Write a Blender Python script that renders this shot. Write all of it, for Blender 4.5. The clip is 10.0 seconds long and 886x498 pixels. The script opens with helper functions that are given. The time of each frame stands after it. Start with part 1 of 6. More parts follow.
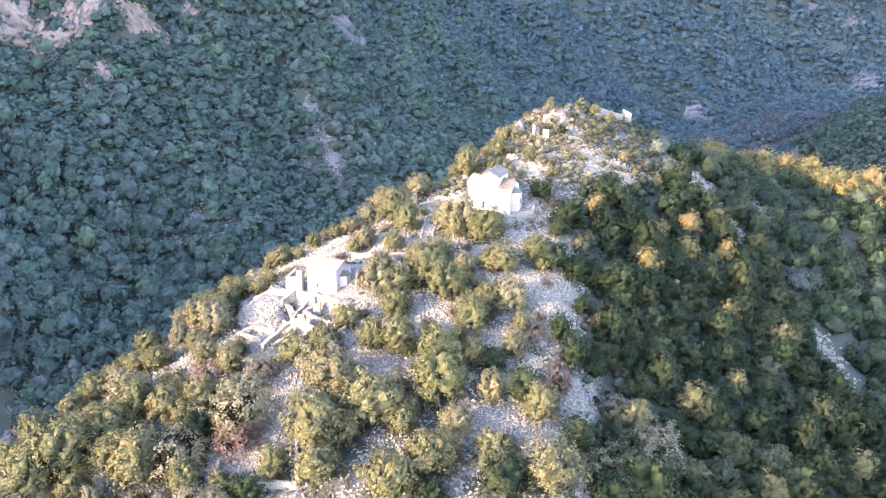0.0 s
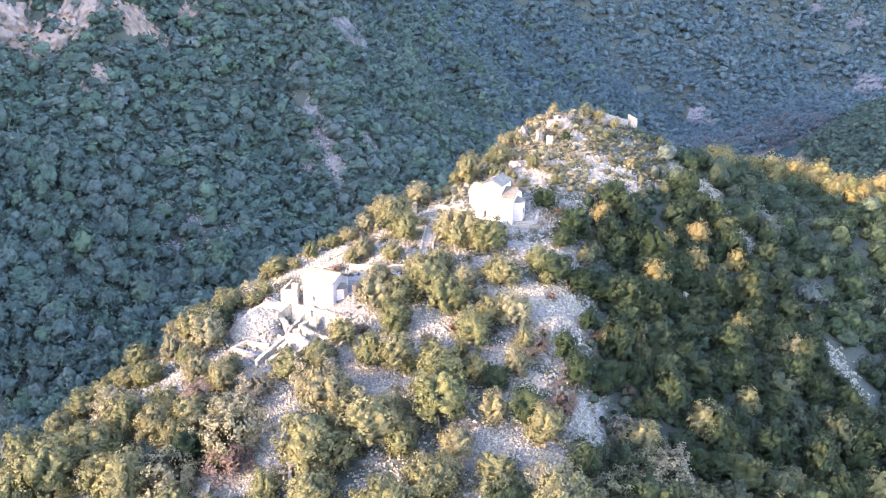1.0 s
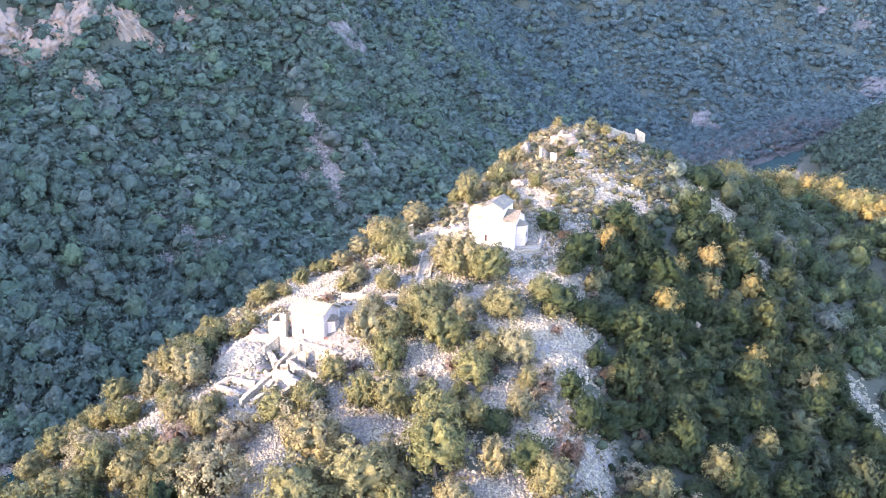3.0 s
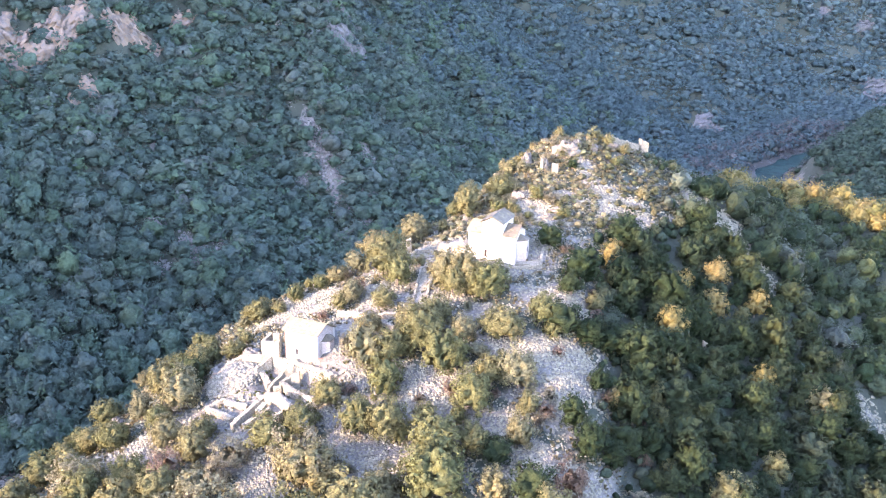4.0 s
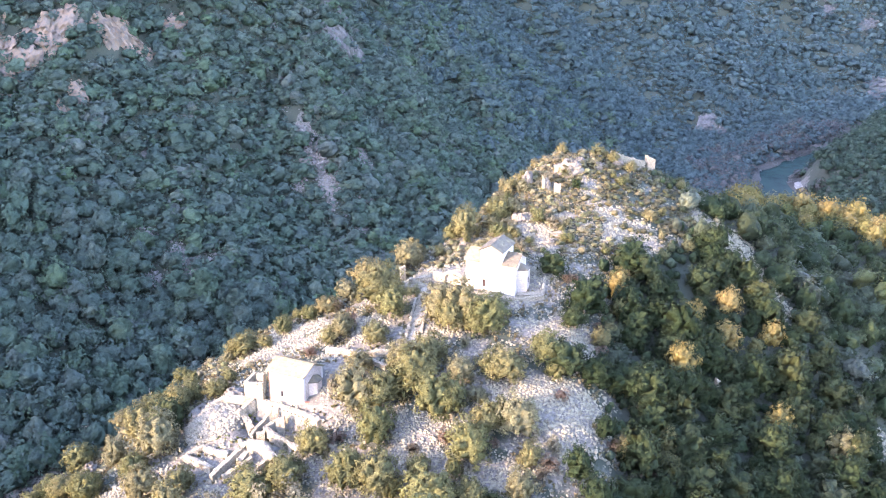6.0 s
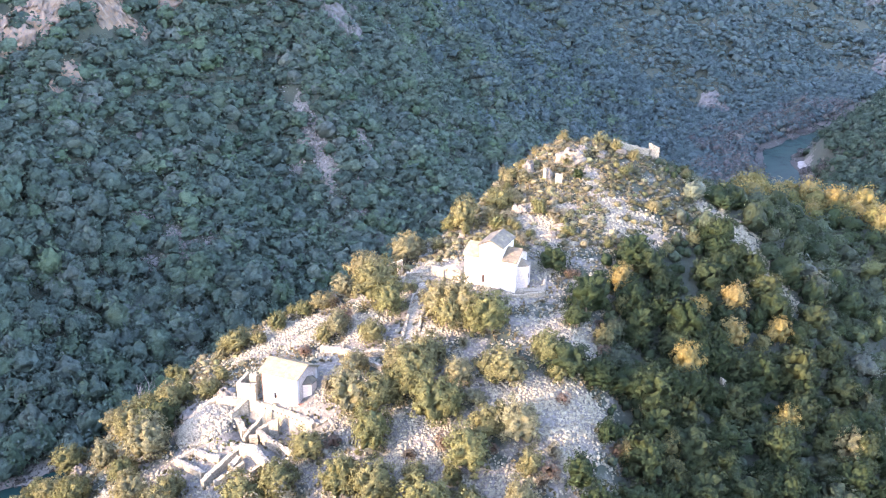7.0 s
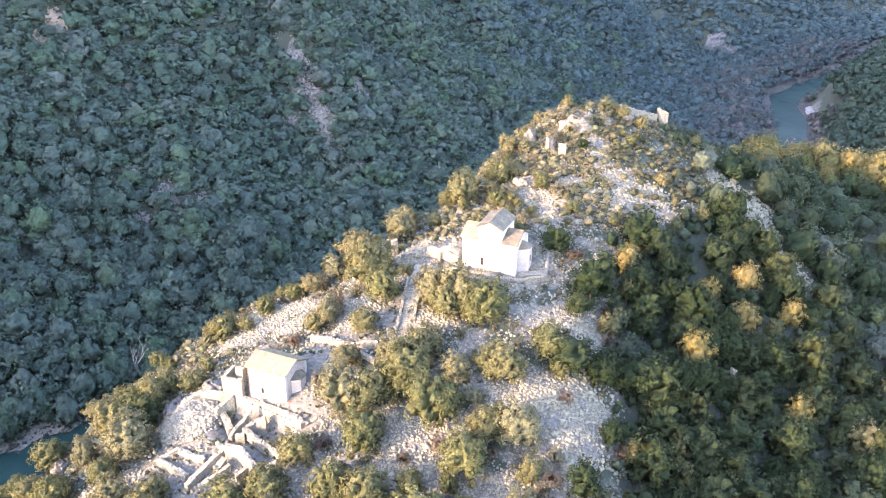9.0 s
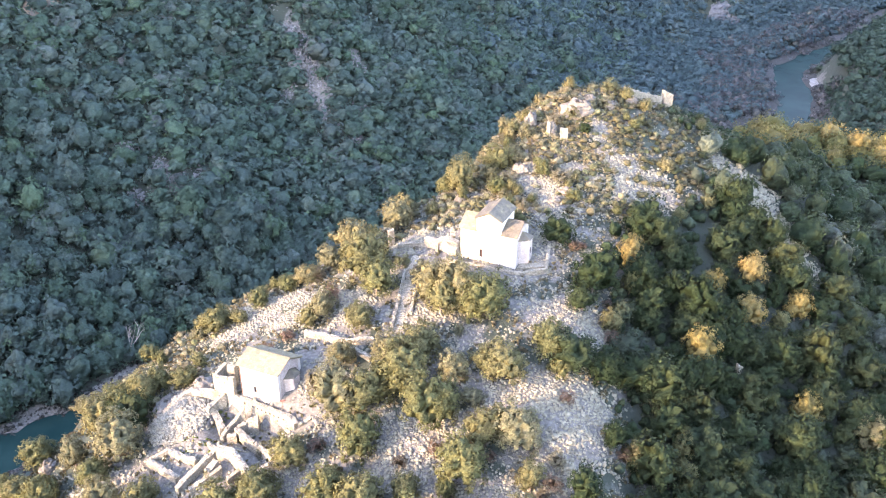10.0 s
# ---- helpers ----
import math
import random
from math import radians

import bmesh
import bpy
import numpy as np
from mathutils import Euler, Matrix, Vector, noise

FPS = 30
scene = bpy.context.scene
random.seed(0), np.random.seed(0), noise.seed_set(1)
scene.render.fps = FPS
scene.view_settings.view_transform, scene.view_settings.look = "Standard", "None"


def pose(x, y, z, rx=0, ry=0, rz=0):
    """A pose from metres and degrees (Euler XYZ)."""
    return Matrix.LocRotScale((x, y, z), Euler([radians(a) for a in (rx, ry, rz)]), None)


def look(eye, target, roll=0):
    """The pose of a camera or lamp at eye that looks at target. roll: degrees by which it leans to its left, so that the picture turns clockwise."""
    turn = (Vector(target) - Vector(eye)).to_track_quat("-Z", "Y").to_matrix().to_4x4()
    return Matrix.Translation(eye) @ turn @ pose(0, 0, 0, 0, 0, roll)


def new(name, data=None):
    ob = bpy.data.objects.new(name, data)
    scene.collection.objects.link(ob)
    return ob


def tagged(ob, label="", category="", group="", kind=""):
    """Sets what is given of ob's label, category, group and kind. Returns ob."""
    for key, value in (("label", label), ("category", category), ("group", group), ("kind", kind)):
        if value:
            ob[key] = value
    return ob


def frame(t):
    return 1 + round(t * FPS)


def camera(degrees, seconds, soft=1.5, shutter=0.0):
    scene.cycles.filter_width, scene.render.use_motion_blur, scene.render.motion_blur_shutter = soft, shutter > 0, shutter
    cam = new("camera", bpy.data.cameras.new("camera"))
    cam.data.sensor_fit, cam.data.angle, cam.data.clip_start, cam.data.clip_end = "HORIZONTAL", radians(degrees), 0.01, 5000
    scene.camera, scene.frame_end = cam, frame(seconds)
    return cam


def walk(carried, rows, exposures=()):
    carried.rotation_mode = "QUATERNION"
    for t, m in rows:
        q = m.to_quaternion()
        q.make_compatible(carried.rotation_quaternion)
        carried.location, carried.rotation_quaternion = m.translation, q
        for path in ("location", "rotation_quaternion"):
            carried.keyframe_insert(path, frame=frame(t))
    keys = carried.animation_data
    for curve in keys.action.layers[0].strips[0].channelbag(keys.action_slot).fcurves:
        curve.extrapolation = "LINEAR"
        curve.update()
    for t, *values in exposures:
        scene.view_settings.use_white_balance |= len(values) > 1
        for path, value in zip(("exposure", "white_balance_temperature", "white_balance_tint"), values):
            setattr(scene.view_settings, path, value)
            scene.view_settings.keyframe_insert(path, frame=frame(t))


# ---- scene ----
import itertools

cam = camera(54.0, 10.0, soft=1.0)
PATH = [
    (0, (21.53, -166.52, 70.20), (21.85, -72.43, 36.32), 0.22),
    (0.5, (21.72, -163.24, 70.27), (21.91, -69.14, 36.42), 0.25),
    (1, (21.79, -160.02, 70.32), (21.91, -65.91, 36.50), 0.22),
    (1.5, (22.05, -156.96, 70.43), (22.09, -62.83, 36.67), 0.22),
    (2, (22.26, -154.01, 70.87), (22.22, -59.89, 37.10), 0.15),
    (2.5, (22.40, -151.03, 71.30), (22.34, -56.91, 37.53), 0.17),
    (4, (23.10, -142.20, 73.25), (22.88, -48.08, 39.46), 0.12),
    (4.5, (23.37, -139.15, 73.78), (23.09, -45.04, 39.98), 0.02),
    (5, (23.59, -136.08, 74.43), (23.28, -41.95, 40.66), 0.01),
    (5.5, (23.84, -133.02, 75.07), (23.52, -38.87, 41.36), 0.00),
    (7, (24.51, -124.22, 77.73), (24.13, -31.26, 40.87), -0.03),
    (7.5, (24.66, -121.35, 78.61), (24.26, -29.00, 40.26), -0.12),
    (8, (24.76, -118.44, 79.64), (24.38, -26.81, 39.59), -0.09),
    (8.5, (24.95, -115.58, 80.61), (24.56, -24.69, 38.90), -0.05),
    (9, (25.21, -112.71, 81.48), (24.76, -22.59, 38.12), -0.15),
    (9.5, (25.37, -109.76, 82.34), (24.92, -20.46, 37.35), -0.13),
    (10, (25.57, -106.78, 83.07), (25.13, -18.30, 36.49), -0.17),
]
walk(cam, [(t, look(eye, target, roll)) for t, eye, target, roll in PATH],
     exposures=[(0, 4.67, 6700, 38), (5, 4.66, 6740, 38), (7, 4.62, 6980, 36), (8.5, 4.58, 7230, 34), (10, 4.57, 7330, 34)])

# ---- light ----
SUN_WAY = Vector((-0.855, -0.518, 0.0)).normalized()
SUN_HIGH = radians(15.5)
world = bpy.data.worlds.new("world")
scene.world = world
world.use_nodes = True
wt = world.node_tree
sky = wt.nodes.new("ShaderNodeTexSky")
sky.sky_type = "NISHITA"
sky.sun_disc = False
sky.sun_elevation = SUN_HIGH
sky.sun_rotation = math.atan2(SUN_WAY.x, SUN_WAY.y) % (2 * math.pi)
sky.air_density, sky.dust_density, sky.ozone_density = 1.0, 1.0, 2.0
wt.links.new(sky.outputs["Color"], wt.nodes["Background"].inputs["Color"])
wt.nodes["Background"].inputs["Strength"].default_value = 0.13
sun_lamp = bpy.data.lights.new("sun", "SUN")
sun_lamp.energy, sun_lamp.angle, sun_lamp.color = 1.08, radians(0.6), (1.0, 0.80, 0.53)
sun = new("sun", sun_lamp)
sun_at = Vector((SUN_WAY.x * math.cos(SUN_HIGH), SUN_WAY.y * math.cos(SUN_HIGH), math.sin(SUN_HIGH)))
sun.matrix_world = look(sun_at * 300, (0, 0, 0))
# ---- lie of the land ----
RIVER_Z = -110.0
# crest of the ruined hill: x, y, z, left width, left drop, right width, right drop, right fall
CREST = [
    (55, 79, 23.8, 10, 3.0, 18, 4.0, 0.38),
    (50, 67, 18.8, 10, 3.0, 18, 3.5, 0.38),
    (45, 55, 16.0, 11, 3.0, 20, 4.0, 0.36),
    (35, 30, 10.6, 41, 10.0, 22, 4.5, 0.30),
    (38, 6, 6.8, 60, 12.0, 16, 5.5, 0.30),
    (39, -6, 4.4, 72.5, 12.6, 13, 7.0, 0.32),
    (38, -18, -0.8, 75, 10.0, 14, 7.5, 0.38),
    (33, -36, -5.5, 80, 9.8, 17, 8.0, 0.46),
    (28, -60, -12.0, 82, 10.6, 20, 8.0, 0.56),
    (20, -110, -28.0, 80, 14.0, 24, 5.0, 0.56),
    (0, -400, -100.0, 80, 20.0, 30, 8.0, 0.50),
]
# the shoulder that runs on from the summit: x, y, z, near width, near drop, near fall
SHOULDER = [
    (55, 79, 23.8, 12, 3.0, 0.40),
    (65, 83, 22.6, 12, 3.0, 0.42),
    (78, 87, 18.0, 10, 2.0, 0.45),
    (98, 103, 1.5, 16, 2.5, 0.36),
    (122, 117, -1.8, 34, 6.0, 0.36),
    (150, 101, -4.2, 36, 4.0, 0.34),
    (210, 66, -18.0, 30, 5.0, 0.34),
    (330, 0, -45.0, 30, 6.0, 0.34),
]
# foot of the great slope across the gorge, and the river's bed
FOOT = [(-560, -110), (-245, 40), (-152, 105), (-128, 122), (-103, 144), (-20, 240), (60, 325), (130, 455), (190, 580),
        (262, 655), (345, 720), (470, 850), (760, 1010), (1500, 1250)]
RIVER = [(-560, -150), (-240, 12), (-150, 89), (-123, 114), (-98, 134), (-5, 232), (90, 320), (180, 400), (250, 436),
         (274, 490), (281, 530), (292, 560), (316, 587), (345, 610), (372, 638), (402, 674), (456, 738), (560, 808), (780, 920), (1500, 1180)]

# the retaining wall below the lower chapel, and how far the court before it is dug down
TERRACE = [(-15.0, 5.2), (-9.1, 3.5), (-3.1, 0.1), (2.7, -3.3)]
# brink of the hill above the gorge
RIM = [(-110, -160), (-84, -100), (-64, -52), (-55, -30), (-45, -12), (-38, 1), (-35.5, 7), (-34, 12), (-32, 15), (-27, 20), (-21.5, 26.5),
       (-17, 30), (-10.5, 33.5), (-6, 34.5), (0, 35.5), (5, 38), (8, 41.5), (16, 48), (28, 57), (36, 64), (43, 78), (55, 89), (78, 97),
       (98, 114), (122, 132), (160, 118), (240, 76)]


def dense(rows, step=4.0):
    """Rows of a breakline, filled in every few metres."""
    rows = np.array(rows, float)
    out = []
    for p, q in zip(rows[:-1], rows[1:]):
        n = max(1, int(np.hypot(*(q - p)[:2]) / step))
        out.append(p + (q - p) * (np.arange(n) / n)[:, None])
    return np.concatenate(out + [rows[-1:]])


def along(rows, x, y):
    """Nearest row of a dense breakline, its distance and its side (+1: left of its run)."""
    best = np.full(x.shape, 1e18)
    idx = np.zeros(x.shape, int)
    for i in range(len(rows)):
        d = (x - rows[i, 0]) ** 2 + (y - rows[i, 1]) ** 2
        m = d < best
        best[m] = d[m]
        idx[m] = i
    t = np.gradient(rows[:, :2], axis=0)[idx]
    side = np.sign(t[..., 0] * (y - rows[idx, 1]) - t[..., 1] * (x - rows[idx, 0]))
    return idx, np.sqrt(best), side


def blended(rows, x, y, soft):
    """Rows of a breakline blended by nearness, with the signed distance."""
    idx, d, side = along(rows, x, y)
    w_sum = np.zeros(x.shape)
    out = np.zeros(x.shape + (rows.shape[1],))
    for i in range(len(rows)):
        di = np.sqrt((x - rows[i, 0]) ** 2 + (y - rows[i, 1]) ** 2)
        w = np.exp(-np.clip((di - d) / (soft + 0.06 * d), 0, 40))
        w_sum += w
        out += w[..., None] * rows[i]
    return out / w_sum[..., None], d, side


def waves(x, y, size, seed):
    """Smooth unevenness between -1 and 1."""
    r = np.random.RandomState(seed)
    s = np.zeros(np.shape(x))
    for k in range(9):
        a, f, p = r.rand() * 6.283, (0.6 + 1.0 * r.rand()) / size, r.rand() * 6.283
        s = s + np.sin(6.283 * f * (x * np.cos(a) + y * np.sin(a)) + p)
    return s / 4.0


def smax(a, b, k):
    h = np.clip(0.5 + 0.5 * (a - b) / k, 0, 1)
    return b + (a - b) * h + k * h * (1 - h)


CREST_D, SHOULDER_D, FOOT_D, RIVER_D = dense(CREST), dense(SHOULDER), dense(FOOT, 12), dense(RIVER, 12)
TERRACE_D = dense(TERRACE, 0.5)


def ease(v, a, b):
    v = np.clip((v - a) / (b - a), 0, 1)
    return v * v * (3 - 2 * v)


def dome(x, y):
    r, d, side = blended(CREST_D, x, y, 3.0)
    z, wl, dl, wr, dr, gr = (r[..., k] for k in range(2, 8))
    u = d / wl
    left = np.where(u < 1, dl * np.minimum(u, 1) ** 1.55, dl + 0.45 * (d - wl))
    u = d / wr
    right = np.where(u < 1, dr * np.minimum(u, 1) ** 3.0, dr + gr * (d - wr) + 0.0022 * np.maximum(d - wr, 0) ** 2)
    h = z - np.where(side < 0, left, right)
    # the terrace of the lower ruins
    h = h + 1.3 * np.exp(-(((x + 2) / 14) ** 2 + ((y - 6) / 10) ** 2))
    r, d, side = blended(SHOULDER_D, x, y, 3.0)
    z, wn, dn, gn = (r[..., k] for k in range(2, 6))
    near = np.where(d < wn, dn * np.minimum(d / wn, 1) ** 1.5, dn + gn * (d - wn) + 0.0035 * np.maximum(d - wn, 0) ** 2)
    far = np.where(d < 6, 0.02 * d * d, 0.72 + 0.75 * (d - 6))
    return smax(h, z - np.where(side < 0, near, far), 2.5)


RIM_D = dense(RIM, 3.0)
RIM_Z = dome(RIM_D[:, 0], RIM_D[:, 1])


def near_hill(x, y):
    """The hill, cut off steeply beyond its brink."""
    h = dome(x, y)
    i, d, side = along(RIM_D, x, y)
    fall = np.maximum(d - 1.5, 0)
    return np.where(side > 0, np.minimum(h, RIM_Z[i] + 0.8 - 1.0 * fall - 0.08 * np.minimum(fall, 10) ** 2), h)


def land(x, y):
    """Height of the ground."""
    x, y = np.asarray(x, float), np.asarray(y, float)
    h = near_hill(x, y)
    i, d, side = along(TERRACE_D, x, y)
    ends = ease(i, 8, 16) * (1 - ease(i, len(TERRACE_D) - 2, len(TERRACE_D) - 1))
    h = h - 2.7 * ease(np.where(side < 0, d, -d), -0.42, 0.14) * (1 - ease(d, 4.0, 8.0)) * ends
    h = h + 0.30 * waves(x, y, 11, 1) + 0.10 * waves(x, y, 3.7, 2)
    _, d, side = along(FOOT_D, x, y)
    d = d + 9 * waves(x, y, 90, 3) + 3 * waves(x, y, 33, 4)
    d = np.maximum(d, 0)
    slope = 0.56 * d + 0.0014 * d * d
    slope = np.where(slope < 165, slope, 165 + 35 * (1 - np.exp(-(slope - 165) / 35)))  # rounded crest
    slope = RIVER_Z + 1.0 + np.where(side > 0, slope, -0.02 * d)
    # hill on the other bank, down the valley
    r = np.hypot(x - 590, (y - 410) * 0.9)
    hill = 18 - 0.36 * r + 4 * waves(x, y, 70, 5)
    # high unseen western mountain, added so that its shadow fills the gorge
    west_shade = np.maximum(600 - 1.05 * np.hypot(x + 1070, y + 180), 820 - 0.9 * np.hypot(x + 1240, y - 60)) + 10 * waves(x, y, 160, 8)
    h = smax(smax(smax(h, slope, 6.0), hill, 6.0), west_shade, 20.0)
    _, d, _ = along(RIVER_D, x, y)
    bed = RIVER_Z - 1.2 + 0.16 * np.maximum(d - 10, 0)
    plain = RIVER_Z + 1.6 + 0.9 * waves(x, y, 25, 6) + 0.05 * d
    h = np.maximum(h, np.minimum(plain, bed + 9))
    return np.where(d < 30, np.minimum(h, RIVER_Z - 1.3 - 5.0 * ease(x, 150, 220) + 0.32 * np.maximum(d - 8, 0) ** 1.25 + 0.3 * waves(x, y, 9, 7)), h)

# ---- materials ----
def material(name):
    m = bpy.data.materials.new(name)
    m.use_nodes = True
    t = m.node_tree
    b = t.nodes["Principled BSDF"]
    b.inputs["Specular IOR Level"].default_value = 0.3
    return m, t, b


def put(t, kind, **values):
    n = t.nodes.new(kind)
    for key, v in values.items():
        n.inputs[key.replace("_", " ")].default_value = v
    return n


def ramp(t, source, stops):
    n = t.nodes.new("ShaderNodeValToRGB")
    e = n.color_ramp.elements
    while len(e) < len(stops):
        e.new(0.5)
    for el, (p, c) in zip(e, stops):
        el.position, el.color = p, (*c, 1)
    t.links.new(source, n.inputs["Fac"])
    return n.outputs["Color"]


def mixed(t, fac, a, b, how="MIX"):
    n = t.nodes.new("ShaderNodeMix")
    n.data_type, n.blend_type = "RGBA", how
    for sock, v in ((n.inputs["Factor"], fac), (n.inputs["A"], a), (n.inputs["B"], b)):
        if isinstance(v, (int, float)):
            sock.default_value = v
        elif isinstance(v, tuple):
            sock.default_value = (*v, 1)
        else:
            t.links.new(v, sock)
    return n.outputs["Result"]


def grain(t, scale, detail=5.0, rough=0.6, kind="ShaderNodeTexNoise"):
    co = t.nodes.new("ShaderNodeNewGeometry")
    n = t.nodes.new(kind)
    n.inputs["Scale"].default_value = scale
    if kind == "ShaderNodeTexNoise":
        n.inputs["Detail"].default_value, n.inputs["Roughness"].default_value = detail, rough
    t.links.new(co.outputs["Position"], n.inputs["Vector"])
    return n


def bump(t, b, height, strength, distance):
    n = put(t, "ShaderNodeBump", Strength=strength, Distance=distance)
    t.links.new(height, n.inputs["Height"])
    t.links.new(n.outputs["Normal"], b.inputs["Normal"])


def rocky(name, stops, fine, broad, rough=0.9, dist=0.08, stain=(0.16, 0.15, 0.13), stain_from=0.62):
    """Stone or plaster: fine grain between the stops, broad stains, relief."""
    m, t, b = material(name)
    f, w = grain(t, fine, 6, 0.65), grain(t, broad, 4, 0.6)
    c = ramp(t, f.outputs["Fac"], stops)
    s = ramp(t, w.outputs["Fac"], [(stain_from, (0, 0, 0)), (stain_from + 0.16, (1, 1, 1))])
    c = mixed(t, s, c, mixed(t, 0.55, c, stain))
    t.links.new(c, b.inputs["Base Color"])
    b.inputs["Roughness"].default_value = rough
    bump(t, b, f.outputs["Fac"], 0.7, dist)
    return m


def stonework(name, stops, cell, joint, stain, stain_from=0.58, dist=0.12):
    """Rough masonry: uneven blocks in courses, each of its own tone, with darker joints between."""
    m, t, b = material(name)
    co = t.nodes.new("ShaderNodeNewGeometry")
    flat = put(t, "ShaderNodeVectorMath")
    flat.operation = "MULTIPLY"
    flat.inputs[1].default_value = (1.0, 1.0, 1.7)
    t.links.new(co.outputs["Position"], flat.inputs[0])
    blocks, edges = t.nodes.new("ShaderNodeTexVoronoi"), t.nodes.new("ShaderNodeTexVoronoi")
    edges.feature = "DISTANCE_TO_EDGE"
    for v in (blocks, edges):
        v.inputs["Scale"].default_value = 1.0 / cell
        t.links.new(flat.outputs["Vector"], v.inputs["Vector"])
    f, w = grain(t, 2.6, 6, 0.65), grain(t, 0.45, 4, 0.6)
    c = ramp(t, f.outputs["Fac"], stops)
    c = mixed(t, 1.0, c, ramp(t, blocks.outputs["Color"], [(0.0, (0.80, 0.78, 0.75)), (0.5, (0.97, 0.96, 0.94)), (1.0, (1.06, 1.06, 1.05))]), "MULTIPLY")
    gap = ramp(t, edges.outputs["Distance"], [(0.02, (1, 1, 1)), (0.11, (0, 0, 0))])
    c = mixed(t, gap, c, mixed(t, 0.7, c, joint))
    c = mixed(t, ramp(t, w.outputs["Fac"], [(stain_from, (0, 0, 0)), (stain_from + 0.16, (1, 1, 1))]), c, mixed(t, 0.55, c, stain))
    t.links.new(c, b.inputs["Base Color"])
    b.inputs["Roughness"].default_value = 0.92
    bump(t, b, mixed(t, 0.5, ramp(t, edges.outputs["Distance"], [(0.0, (0, 0, 0)), (0.16, (1, 1, 1))]), f.outputs["Fac"]), 0.8, dist)
    return m


def foliage(name, stops, patch=0.0, leafage=4.6, deep=0.60, high=1.14, thin_part=0.30, speck=0.34):
    """Leaves: colour from tree to tree, lighter and darker from spray to spray."""
    m, t, b = material(name)
    if patch:
        n = grain(t, patch, 2, 0.5)
        sharp = put(t, "ShaderNodeMapRange", From_Min=0.3, From_Max=0.7)
        t.links.new(n.outputs["Fac"], sharp.inputs["Value"])
        source = sharp.outputs["Result"]
    else:
        tone = t.nodes.new("ShaderNodeAttribute")
        tone.attribute_name = "tone"
        both = put(t, "ShaderNodeMath")
        both.operation = "ADD"
        t.links.new(t.nodes.new("ShaderNodeObjectInfo").outputs["Random"], both.inputs[0])
        t.links.new(tone.outputs["Fac"], both.inputs[1])
        wrap = put(t, "ShaderNodeMath")
        wrap.operation = "FRACT"
        t.links.new(both.outputs["Value"], wrap.inputs[0])
        source = wrap.outputs["Value"]
    c = ramp(t, source, stops)
    leaf = t.nodes.new("ShaderNodeNewGeometry").outputs["Random Per Island"]
    v = ramp(t, leaf, [(0.0, (1 - speck, 1 - speck, 1 - speck)), (0.6, (1.0, 1.0, 1.0)), (1.0, (1 + 1.1 * speck, 1 + 1.05 * speck, 1 + 0.8 * speck))])
    c = mixed(t, 1.0, c, v, "MULTIPLY")
    # fine noise darkens the colour as shade in gaps between leaves
    f = grain(t, leafage, 4, 0.75)
    c = mixed(t, 1.0, c, ramp(t, f.outputs["Fac"], [(0.34, (deep, deep * 1.03, deep)), (0.5, (0.96, 0.96, 0.96)), (0.66, (high, high * 0.99, high * 0.95))]), "MULTIPLY")
    bump(t, b, f.outputs["Fac"], 0.9, 0.9 / leafage)
    t.links.new(c, b.inputs["Base Color"])
    b.inputs["Roughness"].default_value = 0.7
    b.inputs["Specular IOR Level"].default_value = 0.1
    thin = t.nodes.new("ShaderNodeBsdfTranslucent")
    t.links.new(c, thin.inputs["Color"])
    add = put(t, "ShaderNodeMixShader", Fac=thin_part)
    t.links.new(b.outputs["BSDF"], add.inputs[1])
    t.links.new(thin.outputs["BSDF"], add.inputs[2])
    t.links.new(add.outputs["Shader"], t.nodes["Material Output"].inputs["Surface"])
    return m


def ground_material():
    """Litter and thin grass; broken limestone where the land is bare; paler gravel by the river."""
    m, t, b = material("hill_ground")
    bare = t.nodes.new("ShaderNodeAttribute")
    bare.attribute_name = "bare"
    f, w, x = grain(t, 1.6, 7, 0.7), grain(t, 0.22, 5, 0.6), grain(t, 5.5, 3, 0.7)
    litter = ramp(t, w.outputs["Fac"], [(0.35, (0.020, 0.029, 0.020)), (0.52, (0.027, 0.038, 0.026)), (0.7, (0.038, 0.047, 0.032))])
    litter = mixed(t, 0.6, litter, ramp(t, f.outputs["Fac"], [(0.3, (0.018, 0.026, 0.017)), (0.7, (0.042, 0.049, 0.033))]))
    stone = ramp(t, f.outputs["Fac"], [(0.32, (0.052, 0.050, 0.042)), (0.5, (0.096, 0.093, 0.080)), (0.7, (0.155, 0.151, 0.132))])
    edge = put(t, "ShaderNodeMath")
    edge.operation = "ADD"
    off = put(t, "ShaderNodeMapRange", From_Min=0.3, From_Max=0.7, To_Min=-0.35, To_Max=0.35)
    t.links.new(w.outputs["Fac"], off.inputs["Value"])
    t.links.new(bare.outputs["Fac"], edge.inputs[0])
    t.links.new(off.outputs["Result"], edge.inputs[1])
    c = mixed(t, ramp(t, edge.outputs["Value"], [(0.38, (0, 0, 0)), (0.6, (1, 1, 1))]), litter, stone)
    t.links.new(c, b.inputs["Base Color"])
    b.inputs["Roughness"].default_value = 0.95
    bump(t, b, mixed(t, 0.5, f.outputs["Fac"], x.outputs["Fac"]), 0.9, 0.25)
    return m


def water_material():
    m, t, b = material("river_water")
    w, r = grain(t, 0.05, 3, 0.5), grain(t, 0.9, 4, 0.6)
    c = ramp(t, w.outputs["Fac"], [(0.35, (0.005, 0.019, 0.0175)), (0.65, (0.011, 0.030, 0.0265))])
    t.links.new(c, b.inputs["Base Color"])
    b.inputs["Roughness"].default_value, b.inputs["IOR"].default_value = 0.22, 1.06
    bump(t, b, r.outputs["Fac"], 0.2, 0.12)
    return m


